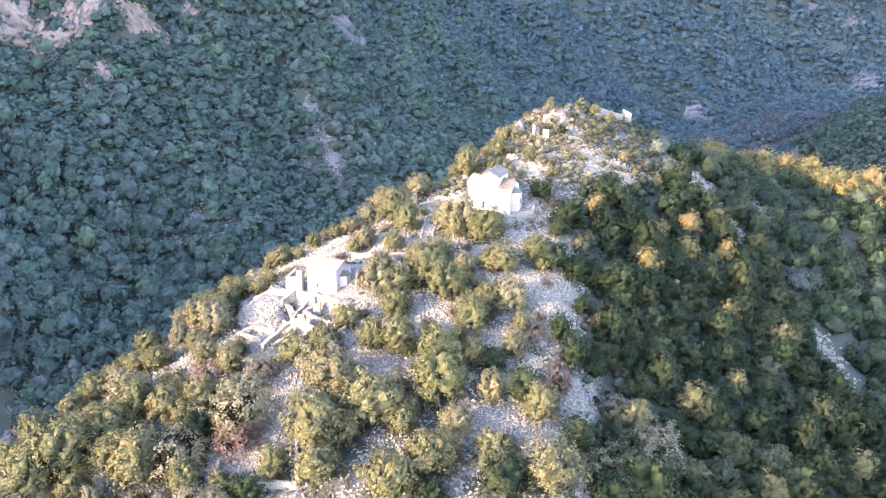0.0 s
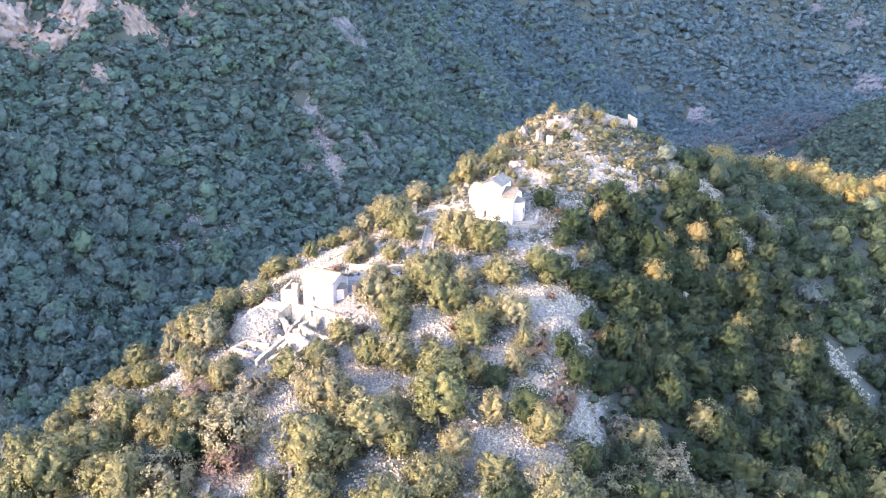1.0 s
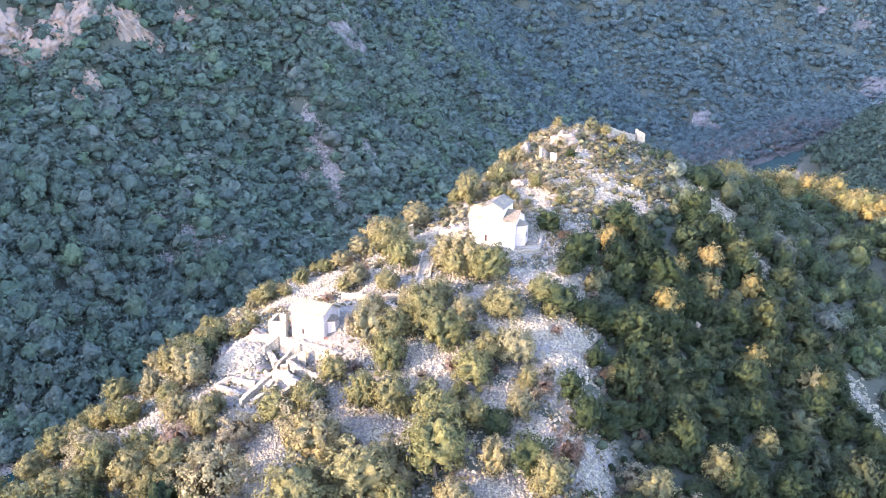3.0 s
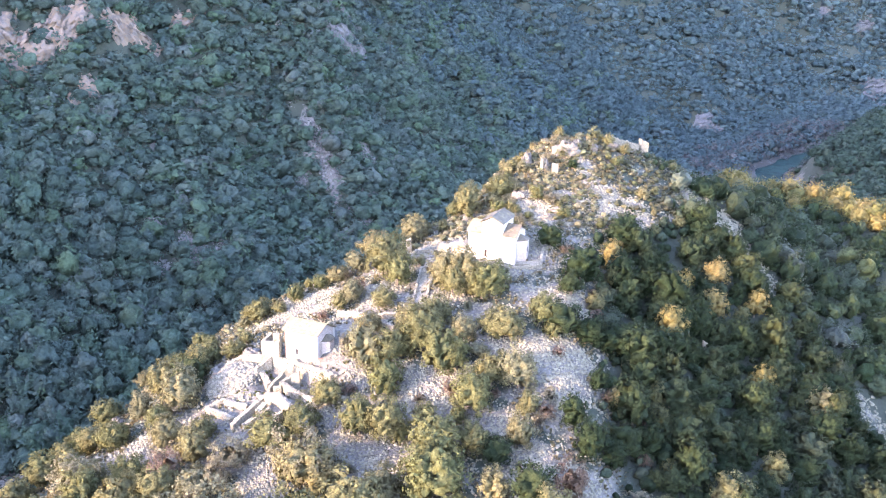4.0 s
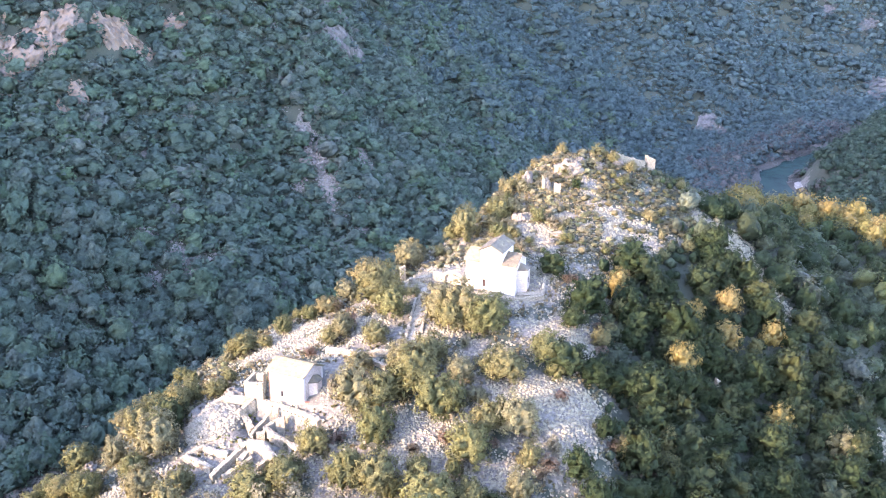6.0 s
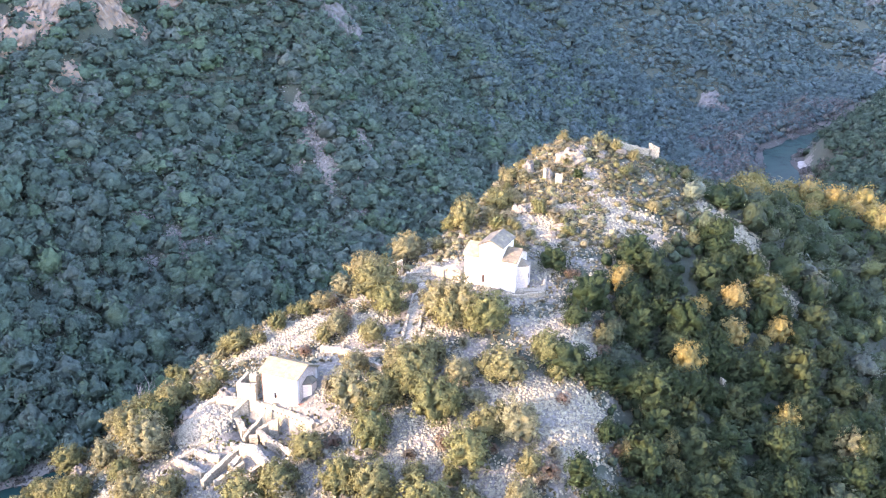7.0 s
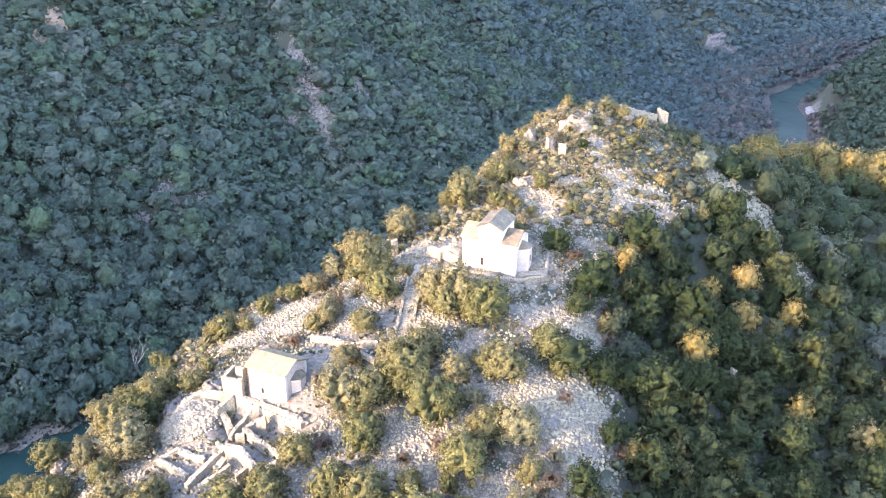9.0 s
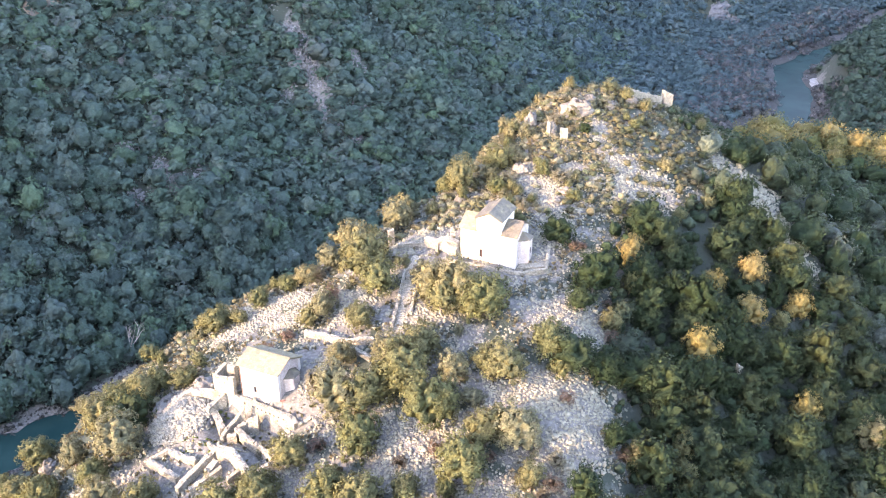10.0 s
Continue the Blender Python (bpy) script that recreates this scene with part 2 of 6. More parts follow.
def slate_material(name, stops):
    m, t, b = material(name)
    f, w = grain(t, 3.0, 6, 0.7), grain(t, 0.7, 4, 0.6)
    c = ramp(t, f.outputs["Fac"], stops)
    lichen = ramp(t, w.outputs["Fac"], [(0.5, (0, 0, 0)), (0.66, (1, 1, 1))])
    c = mixed(t, lichen, c, mixed(t, 0.5, c, (0.19, 0.165, 0.085)))
    o = t.nodes.new("ShaderNodeObjectInfo")
    c = mixed(t, 1.0, c, ramp(t, o.outputs["Random"], [(0.0, (0.78, 0.78, 0.78)), (1.0, (1.1, 1.1, 1.1))]), "MULTIPLY")
    t.links.new(c, b.inputs["Base Color"])
    b.inputs["Roughness"].default_value = 0.85
    bump(t, b, f.outputs["Fac"], 0.6, 0.03)
    return m


GROUND, WATER = ground_material(), water_material()
LIMESTONE = rocky("limestone", [(0.3, (0.058, 0.053, 0.045)), (0.5, (0.110, 0.103, 0.085)), (0.72, (0.156, 0.146, 0.122))], 2.2, 0.5)
RUBBLE = rocky("broken_limestone", [(0.3, (0.086, 0.080, 0.056)), (0.5, (0.158, 0.149, 0.106)), (0.72, (0.240, 0.230, 0.166))], 1.1, 0.25)
MASONRY = stonework("ruin_masonry", [(0.32, (0.135, 0.122, 0.088)), (0.46, (0.213, 0.198, 0.150)), (0.7, (0.281, 0.266, 0.208))], 0.42, (0.078, 0.069, 0.050), (0.099, 0.085, 0.058))
PLASTER = rocky("pale_limewash", [(0.3, (0.36, 0.345, 0.295)), (0.55, (0.425, 0.415, 0.365)), (0.75, (0.46, 0.45, 0.40))], 4.0, 0.35, dist=0.02, stain=(0.24, 0.215, 0.17), stain_from=0.60)
PINK_STONE = stonework("apse_stone", [(0.3, (0.29, 0.25, 0.22)), (0.5, (0.385, 0.345, 0.31)), (0.7, (0.44, 0.405, 0.37))], 0.30, (0.22, 0.19, 0.165), (0.20, 0.17, 0.145), 0.6, 0.04)
CLIFF = rocky("red_cliff", [(0.3, (0.088, 0.072, 0.058)), (0.45, (0.142, 0.120, 0.099)), (0.56, (0.200, 0.138, 0.094)), (0.7, (0.218, 0.185, 0.150))], 0.22, 0.05, dist=1.2, stain=(0.102, 0.089, 0.067), stain_from=0.5)
SCAR = rocky("grey_scar", [(0.3, (0.066, 0.065, 0.061)), (0.5, (0.130, 0.127, 0.118)), (0.7, (0.185, 0.181, 0.169))], 0.5, 0.08, dist=0.5)
GREY_CLIFF = rocky("grey_cliff", [(0.3, (0.045, 0.048, 0.048)), (0.5, (0.082, 0.084, 0.082)), (0.7, (0.125, 0.126, 0.121))], 0.4, 0.07, dist=0.8, stain=(0.05, 0.06, 0.05), stain_from=0.5)
BANK_STONE = rocky("river_gravel", [(0.3, (0.013, 0.013, 0.010)), (0.5, (0.026, 0.026, 0.021)), (0.7, (0.048, 0.047, 0.040))], 0.6, 0.06, dist=0.2)
PALE_GRAVEL = rocky("pale_gravel", [(0.3, (0.10, 0.097, 0.088)), (0.5, (0.16, 0.155, 0.142)), (0.7, (0.21, 0.205, 0.19))], 0.5, 0.12, dist=0.2)
LEAF_RUSSET = foliage("russet_twigs", [(0.0, (0.115, 0.082, 0.058)), (0.5, (0.15, 0.105, 0.080)), (1.0, (0.10, 0.085, 0.055))])
SLATE = slate_material("slate", [(0.3, (0.056, 0.049, 0.035)), (0.7, (0.100, 0.090, 0.066))])
ROOF_STONE = slate_material("lichened_roof_slab", [(0.3, (0.104, 0.092, 0.052)), (0.7, (0.156, 0.140, 0.094))])
WOOD = rocky("weathered_wood", [(0.3, (0.020, 0.012, 0.010)), (0.7, (0.042, 0.024, 0.020))], 6, 1.5, dist=0.01)
BARK = rocky("bark", [(0.3, (0.07, 0.055, 0.04)), (0.7, (0.18, 0.15, 0.12))], 5, 1.0, dist=0.03)
DEAD_WOOD = rocky("bleached_wood", [(0.3, (0.13, 0.115, 0.095)), (0.7, (0.25, 0.23, 0.20))], 5, 1.0, dist=0.02)
# near-black colour that stands in for the shade inside holes and windows
HOLLOW_SHADE = rocky("hollow_shade", [(0.3, (0.02, 0.018, 0.015)), (0.7, (0.05, 0.045, 0.04))], 3, 1.0, dist=0.02)
RED_PAINT = rocky("red_paint", [(0.3, (0.12, 0.055, 0.045)), (0.7, (0.17, 0.08, 0.06))], 5, 1.0, rough=0.5, dist=0.005)
IRON = rocky("rusty_iron", [(0.3, (0.09, 0.05, 0.035)), (0.7, (0.16, 0.10, 0.07))], 8, 1.0, rough=0.6, dist=0.01)
LEAF_OLIVE = foliage("olive_leaf", [(0.0, (0.088, 0.098, 0.042)), (0.3, (0.127, 0.124, 0.059)), (0.55, (0.100, 0.108, 0.047)), (0.8, (0.150, 0.138, 0.070)), (1.0, (0.125, 0.128, 0.076))])
# the low sun's gold is painted into this leaf colour
LEAF_SUN_GOLD = foliage("sun_gilded_leaf", [(0.0, (0.105, 0.108, 0.037)), (0.4, (0.158, 0.130, 0.045)), (0.8, (0.176, 0.141, 0.058)), (1.0, (0.077, 0.092, 0.032))])
LEAF_TURF = foliage("turf_blade", [(0.0, (0.060, 0.085, 0.022)), (0.5, (0.085, 0.105, 0.030)), (1.0, (0.105, 0.098, 0.045))])
LEAF_HEATH = foliage("heath_leaf", [(0.0, (0.056, 0.062, 0.034)), (0.4, (0.080, 0.079, 0.044)), (0.7, (0.098, 0.090, 0.056)), (1.0, (0.066, 0.074, 0.036))])
# darker than the olive leaf: the flank's shade is put into the colour
LEAF_GREEN_SHADE = foliage("shaded_evergreen_leaf", [(0.0, (0.015, 0.028, 0.012)), (0.3, (0.021, 0.035, 0.015)), (0.55, (0.028, 0.042, 0.018)), (0.75, (0.022, 0.036, 0.018)), (0.9, (0.045, 0.055, 0.022)), (1.0, (0.039, 0.055, 0.037))])
LEAF_DRY = foliage("dry_scrub_leaf", [(0.0, (0.124, 0.126, 0.074)), (0.5, (0.164, 0.151, 0.101)), (1.0, (0.118, 0.130, 0.067))])
# woodland green, darkened in colour to carry the shade of the flank
LEAF_WOOD_SHADE = foliage("woodland_leaf", [(0.0, (0.017, 0.033, 0.016)), (0.35, (0.023, 0.040, 0.019)), (0.6, (0.030, 0.048, 0.024)), (0.8, (0.040, 0.058, 0.039)), (0.93, (0.055, 0.070, 0.030)), (1.0, (0.062, 0.080, 0.066))])
# haze put into the colour: paler, bluer and flatter than the hill woodland
LEAF_SLOPE_HAZE = foliage("hazy_gorge_leaf", [(0.0, (0.048, 0.080, 0.062)), (0.3, (0.060, 0.094, 0.080)), (0.5, (0.056, 0.100, 0.070)), (0.7, (0.074, 0.106, 0.092)), (0.85, (0.060, 0.108, 0.064)), (1.0, (0.088, 0.114, 0.102))], 0.0, 1.1, 0.74, 1.12, speck=0.16)
LEAF_BANK = foliage("bank_scrub_leaf", [(0.0, (0.034, 0.062, 0.044)), (0.5, (0.042, 0.072, 0.050)), (1.0, (0.052, 0.080, 0.060))], 0.0, 1.1, 0.76, 1.08, speck=0.12)
# distance haze painted into the leaf colour as a pale blue-green
LEAF_FAR_HAZE = foliage("hazy_far_leaf", [(0.0, (0.049, 0.084, 0.086)), (0.4, (0.057, 0.095, 0.097)), (0.7, (0.062, 0.104, 0.104)), (1.0, (0.074, 0.111, 0.112))], 0.0, 0.8, 0.76, 1.10, speck=0.14)
LEAF_THICKET = foliage("bare_thicket_twigs", [(0.0, (0.078, 0.082, 0.082)), (0.5, (0.100, 0.102, 0.102)), (1.0, (0.078, 0.090, 0.080))], 0.0, 1.5)
GRASS = foliage("dry_grass_blade", [(0.0, (0.118, 0.104, 0.062)), (0.5, (0.145, 0.126, 0.080)), (1.0, (0.098, 0.104, 0.050))], 0.3)

# ---- building helpers ----
def mesh_of(name, verts, faces, mat, smooth=False):
    """A mesh from arrays; faces all of one size, or a list of such arrays."""
    me = bpy.data.meshes.new(name)
    groups = faces if isinstance(faces, list) else [faces]
    groups = [np.asarray(g, np.int32) for g in groups if len(g)]
    verts = np.asarray(verts, np.float32)
    me.vertices.add(len(verts))
    me.vertices.foreach_set("co", verts.ravel())
    flat = np.concatenate([g.ravel() for g in groups])
    sizes = np.concatenate([np.full(len(g), g.shape[1], np.int32) for g in groups])
    me.loops.add(len(flat))
    me.loops.foreach_set("vertex_index", flat)
    me.polygons.add(len(sizes))
    me.polygons.foreach_set("loop_start", np.concatenate([[0], np.cumsum(sizes)[:-1]]).astype(np.int32))
    me.polygons.foreach_set("loop_total", sizes)
    me.update(calc_edges=True)
    me.validate()
    if smooth:
        me.polygons.foreach_set("use_smooth", np.ones(len(sizes), bool))
    me.materials.append(mat)
    return me


def finished(name, bm, mat, smooth=False):
    me = bpy.data.meshes.new(name)
    bmesh.ops.recalc_face_normals(bm, faces=bm.faces)
    bm.to_mesh(me)
    bm.free()
    if smooth:
        for p in me.polygons:
            p.use_smooth = True
    me.materials.append(mat)
    return me


def part(name, bm, mat, parent=None, label="", smooth=False):
    """Links a bmesh, or a ready mesh, as one object under a thing or a part."""
    ob = new(name, finished(name, bm, mat, smooth) if isinstance(bm, bmesh.types.BMesh) else bm)
    if parent is not None:
        ob.parent = parent
    return tagged(ob, label=label)


def add_box(bm, size, at, turn=0.0, bevel=0.0, rough=0.0, rng=None):
    made = bmesh.ops.create_cube(bm, size=1.0)["verts"]
    for v in made:
        v.co = Vector((v.co.x * size[0], v.co.y * size[1], v.co.z * size[2]))
        if rough and rng is not None:
            v.co += Vector((rng.uniform(-rough, rough), rng.uniform(-rough, rough), rng.uniform(-rough, rough)))
    if bevel:
        edges = list({e for v in made for e in v.link_edges})
        made = [v for v in bmesh.ops.bevel(bm, geom=edges, offset=bevel, segments=1, affect="EDGES")["verts"]] + [v for v in made if v.is_valid]
        made = list({v for v in made if v.is_valid})
    c, s = math.cos(turn), math.sin(turn)
    for v in made:
        x, y, z = v.co
        v.co = Vector((at[0] + c * x - s * y, at[1] + s * x + c * y, at[2] + z))
    return made


def prism(bm, ring, low, high):
    """An upright solid over a ring of plan points; low and high are heights or lists of heights."""
    n = len(ring)
    lo = low if isinstance(low, (list, tuple)) else [low] * n
    hi = high if isinstance(high, (list, tuple)) else [high] * n
    a = [bm.verts.new((x, y, z)) for (x, y), z in zip(ring, lo)]
    b = [bm.verts.new((x, y, z)) for (x, y), z in zip(ring, hi)]
    for i in range(n):
        j = (i + 1) % n
        bm.faces.new((a[i], a[j], b[j], b[i]))
    bm.faces.new(a[::-1])
    bm.faces.new(b)


def slab(bm, corners, thick):
    """A slab whose upper face has the given corners."""
    top = [Vector(c) for c in corners]
    n = (top[1] - top[0]).cross(top[-1] - top[0]).normalized()
    if n.z < 0:
        n = -n
    t = [bm.verts.new(c) for c in top]
    u = [bm.verts.new(c - n * thick) for c in top]
    bm.faces.new(t)
    bm.faces.new(u[::-1])
    for i in range(len(t)):
        j = (i + 1) % len(t)
        bm.faces.new((t[i], u[i], u[j], t[j]))


def h_at(x, y):
    return float(land(np.array([x]), np.array([y]))[0])

# ---- ground, river ----
SCREE_FRONT = [(21, -10, 4.6), (26, -9, 3.6), (15, -6, 2.6), (17, -13, 3.2), (23, -15, 3.0), (34, -4, 4.2), (40, -4, 4.4), (45, -4, 4.4),
               (40, -11, 4.2), (44, -11, 4.2), (41, -17, 3.0), (33, -19, 2.8), (29, -18, 2.2), (14, -24, 4.6), (8, -22, 3.0), (2, -12, 3.0),
               (6, -13, 2.2), (18, -25, 3.8), (37, -25, 3.0), (38, -30, 3.0), (32, -29, 2.8), (-7, -20, 4.0), (9, -6, 2.2), (-7, -26, 3.6),
               (-10, -39, 4.4), (-14, -41, 4.0), (-8, -34, 3.6), (-4, -32, 2.8), (-29, -12, 3.6), (-32, -17, 3.0), (7, -20, 4.0), (13, -23, 3.8)]
SCREE_LOW = [(16, -45, 3.0), (26, -40, 3.0), (33, -37, 3.0), (38, -42, 4.0), (43, -45, 4.0), (45, -48, 4.0), (44, -30, 3.2), (59, -46, 4.2),
             (46, -33, 3.2), (-38, -39, 2.4), (30, -39, 4.0), (4.5, 4.5, 3.4), (6.5, 1.5, 3.0), (111.8, 22, 1.0), (112.6, 18, 1.2), (112.9, 14, 1.2), (112.9, 10, 1.3), (113, 6, 1.0),
             (-20, -13, 4.0), (-14, -16, 4.0), (-24, -10, 3.6)]
SCREE_HIGH = [(11, 21, 4.2), (6, 24, 3.2), (9, 16, 3.2), (21, 15, 3.0), (25, 14, 2.4), (29, 9, 2.2), (42, 13, 3.8), (45, 10, 3.8), (49, 13, 3.8),
              (47, 17, 3.0), (-7, 25, 3.4), (-10, 21, 3.0), (-10, 27, 2.4), (18, 36, 3.4), (22, 38, 3.4), (44, 49, 3.2), (46, 44, 3.0), (40, 56, 3.2),
              (41, 51, 2.4), (50, 54, 2.6), (62, 51, 3.6), (68, 54, 3.4), (61, 57, 3.4), (85, 68, 3.0), (87, 65, 3.2), (92, 54, 3.2), (93, 49, 3.0),
              (57, 66, 2.6), (45, 38, 2.4), (43, 33, 3.0), (90, 60, 2.8), (66, 47, 3.0)]
SCREE_UPPER = [(-11, 26.7, 2.4), (-7.4, 28, 2.4), (-3, 20.8, 3.0), (1, 21, 3.0), (4, 13, 2.6), (7.8, 13.5, 2.6), (6.9, 21.9, 3.0), (2.4, 25.4, 3.0),
               (11.4, 15.7, 2.4), (11.7, 23.4, 2.0), (-2, 27.4, 2.4), (-13, 20.3, 2.6), (15.4, 29, 2.0), (10, 31, 2.0), (-18, 3, 4.0), (-16, -1, 3.2)]
SCREE_EAST = [(57, 62.8, 1.8), (60, 58.7, 2.2), (64, 55, 2.4), (67, 51, 2.4), (59.5, 47.3, 1.8), (55.5, 50.7, 1.6), (51, 42, 1.8), (47, 35.4, 2.2),
              (65, 46.6, 1.6), (75.7, 53.5, 1.8), (70.5, 50, 1.8), (84.8, 66.3, 3.0), (85.9, 60.2, 2.8), (92.6, 57, 3.2), (93.6, 49.8, 3.2), (95.3, 45.5, 2.8)]
SCREE_HIGH = SCREE_HIGH + SCREE_UPPER + SCREE_EAST
RUIN_COURT = [(0, 2, 8.5), (-8, -3, 7), (-13, -6, 7), (-17, 3, 6), (35, 29, 9), (25, 34, 6), (18.5, 22, 2.6), (18, 15, 2.4), (19.5, 29, 2.6),
              (8, 11.5, 5), (41, 28, 4), (-14, -9, 5), (-9, -10.5, 4), (-4.5, -11, 4), (0, -8, 3.4), (-17.5, -6, 4)]
FAR_SCREE = [(-65, 368, 4.8), (-58, 362, 4.8), (-50, 356, 5.1), (-47, 346, 5.0), (-47, 339, 4.5), (-40, 332, 5.4), (-38, 325, 4.0), (-56, 331, 4.0),
             (-100, 249, 5.4), (-115, 250, 4.5), (-93, 248, 2.8), (-84, 251, 3.8), (-91, 240, 4.0), (-107, 234, 3.8), (-127, 220, 2.8), (-85, 282, 3.4),
             (-142, 157, 3.4), (-138, 154, 2.8), (-25, 359, 4.1), (-20, 357, 4.1), (-21, 312, 3.8), (-20, 322, 3.3), (-126, 297, 2.8), (-113, 324, 3.0),
             (-81, 416, 4.0), (-71, 391, 3.8), (-20, 332, 3.4), (-34, 317, 3.3), (-54, 349, 2.8)]
GRAVEL_BAR = [(303, 523, 9), (307, 536, 8), (298, 511, 6)]
EAST_STRIP = [(112.8, 12, 4.6), (112.6, 19, 4.4), (113, 5, 4.2), (92.6, 65, 4.2), (92.6, 57, 5.4), (93.6, 50, 5.4), (95.3, 45, 4.8), (85.5, 62, 5.0)]
CLIFFS = [(-203, 302, 15), (-183, 309, 15), (-169, 320, 9), (-188, 293, 9), (-155, 296, 5), (-151, 334, 9), (-143, 351, 10), (-129, 379, 8),
          (-48, 443, 10), (-44, 480, 9), (-36, 459, 7), (-160, 287, 4), (272, 690, 11), (281, 680, 9), (543, 906, 19), (518, 876, 15), (515, 832, 14),
          (564, 1021, 14), (510, 1023, 12), (-60, 470, 9)]


ALL_SCREE = (SCREE_FRONT, SCREE_LOW, SCREE_HIGH, RUIN_COURT)


def in_chapel(x, y):
    """Where the lower chapel stands."""
    u, v = 0.9166 * x - 0.3998 * y, 0.3998 * x + 0.9166 * y
    return (u > -7.3) & (u < 1.7) & (v > -0.5) & (v < 6.8)


def bare_at(x, y, lists, soft=1.0):
    s = np.zeros(np.shape(x))
    for cx, cy, r in itertools.chain(*lists):
        d = np.hypot(x - cx, y - cy)
        s = np.maximum(s, np.clip((r + soft - d) / (2 * soft), 0, 1))
    return s


def spaced(lo, hi, fine_lo, fine_hi, step, grow):
    """Grid lines: even between the fine limits, ever wider outside them."""
    mid = list(np.arange(fine_lo, fine_hi + 1e-6, step))
    out, d = [fine_hi], step
    while out[-1] < hi:
        d *= grow
        out.append(out[-1] + d)
    back, d = [fine_lo], step
    while back[-1] > lo:
        d *= grow
        back.append(back[-1] - d)
    return np.array(back[:0:-1] + mid + out[1:])


def build_ground():
    gx = spaced(-3200, 3600, -66, 120, 1.5, 1.055)
    gy = spaced(-2500, 3800, -66, 96, 1.5, 1.05)
    X, Y = np.meshgrid(gx, gy)
    Z = land(X, Y)
    V = np.stack([X, Y, Z], -1).reshape(-1, 3)
    n, m = len(gx), len(gy)
    i = (np.arange(m - 1)[:, None] * n + np.arange(n - 1)).ravel()
    me = mesh_of("ground", V, np.stack([i, i + 1, i + n + 1, i + n], 1), GROUND, True)
    bare = np.maximum(bare_at(V[:, 0], V[:, 1], (SCREE_FRONT, SCREE_LOW, SCREE_HIGH), 1.2), 1.0 * bare_at(V[:, 0], V[:, 1], (RUIN_COURT,), 1.2))
    bare = np.maximum(bare, bare_at(V[:, 0], V[:, 1], (FAR_SCREE,), 2.0))
    _, wet, _ = along(RIVER_D, V[:, 0], V[:, 1])
    bare = np.maximum(bare, np.where((V[:, 2] < RIVER_Z + 2.4) & (wet < 20), 0.9, 0.0))
    top = np.exp(-(((V[:, 0] - 58) / 26) ** 2 + ((V[:, 1] - 66) / 24) ** 2))
    bare = np.maximum(bare, 0.40 * top)
    r, d, side = blended(CREST_D, V[:, 0], V[:, 1], 3.0)
    hilltop = np.where(side < 0, d < r[:, 3] + 6, d < r[:, 5] + 2) & (V[:, 1] > -75) & (V[:, 1] < 95)
    bare = np.maximum(bare, np.where(hilltop, 0.42, 0.0))
    a = me.attributes.new("bare", "FLOAT", "POINT")
    a.data.foreach_set("value", bare.astype(np.float32))
    ob = new("ground", me)
    tagged(ob, "steep limestone hill and gorge with leaf litter and scree", "ground", kind="structure")


def build_river():
    rows = RIVER_D
    t = np.gradient(rows, axis=0)
    t /= np.linalg.norm(t, axis=1)[:, None]
    side = np.stack([-t[:, 1], t[:, 0]], 1) * 26
    V = np.concatenate([np.c_[rows + side, np.full(len(rows), RIVER_Z)], np.c_[rows - side, np.full(len(rows), RIVER_Z)]])
    k = len(rows)
    i = np.arange(k - 1)
    ob = new("water", mesh_of("water", V, np.stack([i, i + k, i + k + 1, i + 1], 1), WATER))
    tagged(ob, "calm turquoise river between gravel banks", "river", kind="structure")


def build_banks():
    """Gravel bars on both sides of the river down the valley."""
    rows = dense(RIVER, 5.0)
    rows = rows[(rows[:, 0] > 150) & (rows[:, 0] < 620)]
    t = np.gradient(rows, axis=0)
    t /= np.linalg.norm(t, axis=1)[:, None]
    for s, seed, spread in ((1, 41, 0.5), (-1, 42, 0.8)):
        side = np.stack([-t[:, 1], t[:, 0]], 1) * s
        cut = (11.0 + 2.0 * waves(rows[:, 0], rows[:, 1], 60, seed) + 1.2 * waves(rows[:, 0], rows[:, 1], 17, seed + 2))[:, None]
        cols = [rows + side * (cut + w * spread) for w in (-1.5, 0.0, 3.0, 9.0, 17.0)]
        V = np.concatenate([np.c_[c, RIVER_Z + z + 0.25 * waves(c[:, 0], c[:, 1], 6, seed)] for c, z in zip(cols, (-1.0, 0.25, 0.6, 1.2, 2.2))])
        k = len(rows)
        i = (np.arange(4)[:, None] * k + np.arange(k - 1)).ravel()
        ob = new("gravel_bank", mesh_of("gravel_bank", V, np.stack([i, i + 1, i + k + 1, i + k], 1), BANK_STONE, True))
        tagged(ob, "pale gravel bar along the river", "bank", kind="structure")


def build_gravel_bar():
    """The pale spit of gravel in the river's bend."""
    V, F = [], []
    n, rings = 40, (0.0, 0.35, 0.65, 0.85, 1.0)
    for f in rings:
        for k in range(n):
            a = 6.283 * k / n
            r = f * (1 + 0.16 * math.sin(2 * a + 0.7) + 0.10 * math.sin(5 * a) + 0.05 * math.sin(11 * a))
            x, y = 6.5 * r * math.cos(a), 16 * r * math.sin(a)
            V.append((302 + 0.93 * x + 0.37 * y, 526 - 0.37 * x + 0.93 * y, RIVER_Z + 2.4 * (1 - f ** 3.0) - 0.3 + 0.12 * math.sin(3 * a + 9 * f)))
    for i in range(len(rings) - 1):
        for k in range(n):
            F.append((i * n + k, i * n + (k + 1) % n, (i + 1) * n + (k + 1) % n, (i + 1) * n + k))
    tagged(new("gravel_bar", mesh_of("gravel_bar", V, np.array(F), PALE_GRAVEL, True)), "pale gravel spit in the bend of the river", "gravel bar", kind="structure")


build_ground()
build_river()
build_banks()
build_gravel_bar()


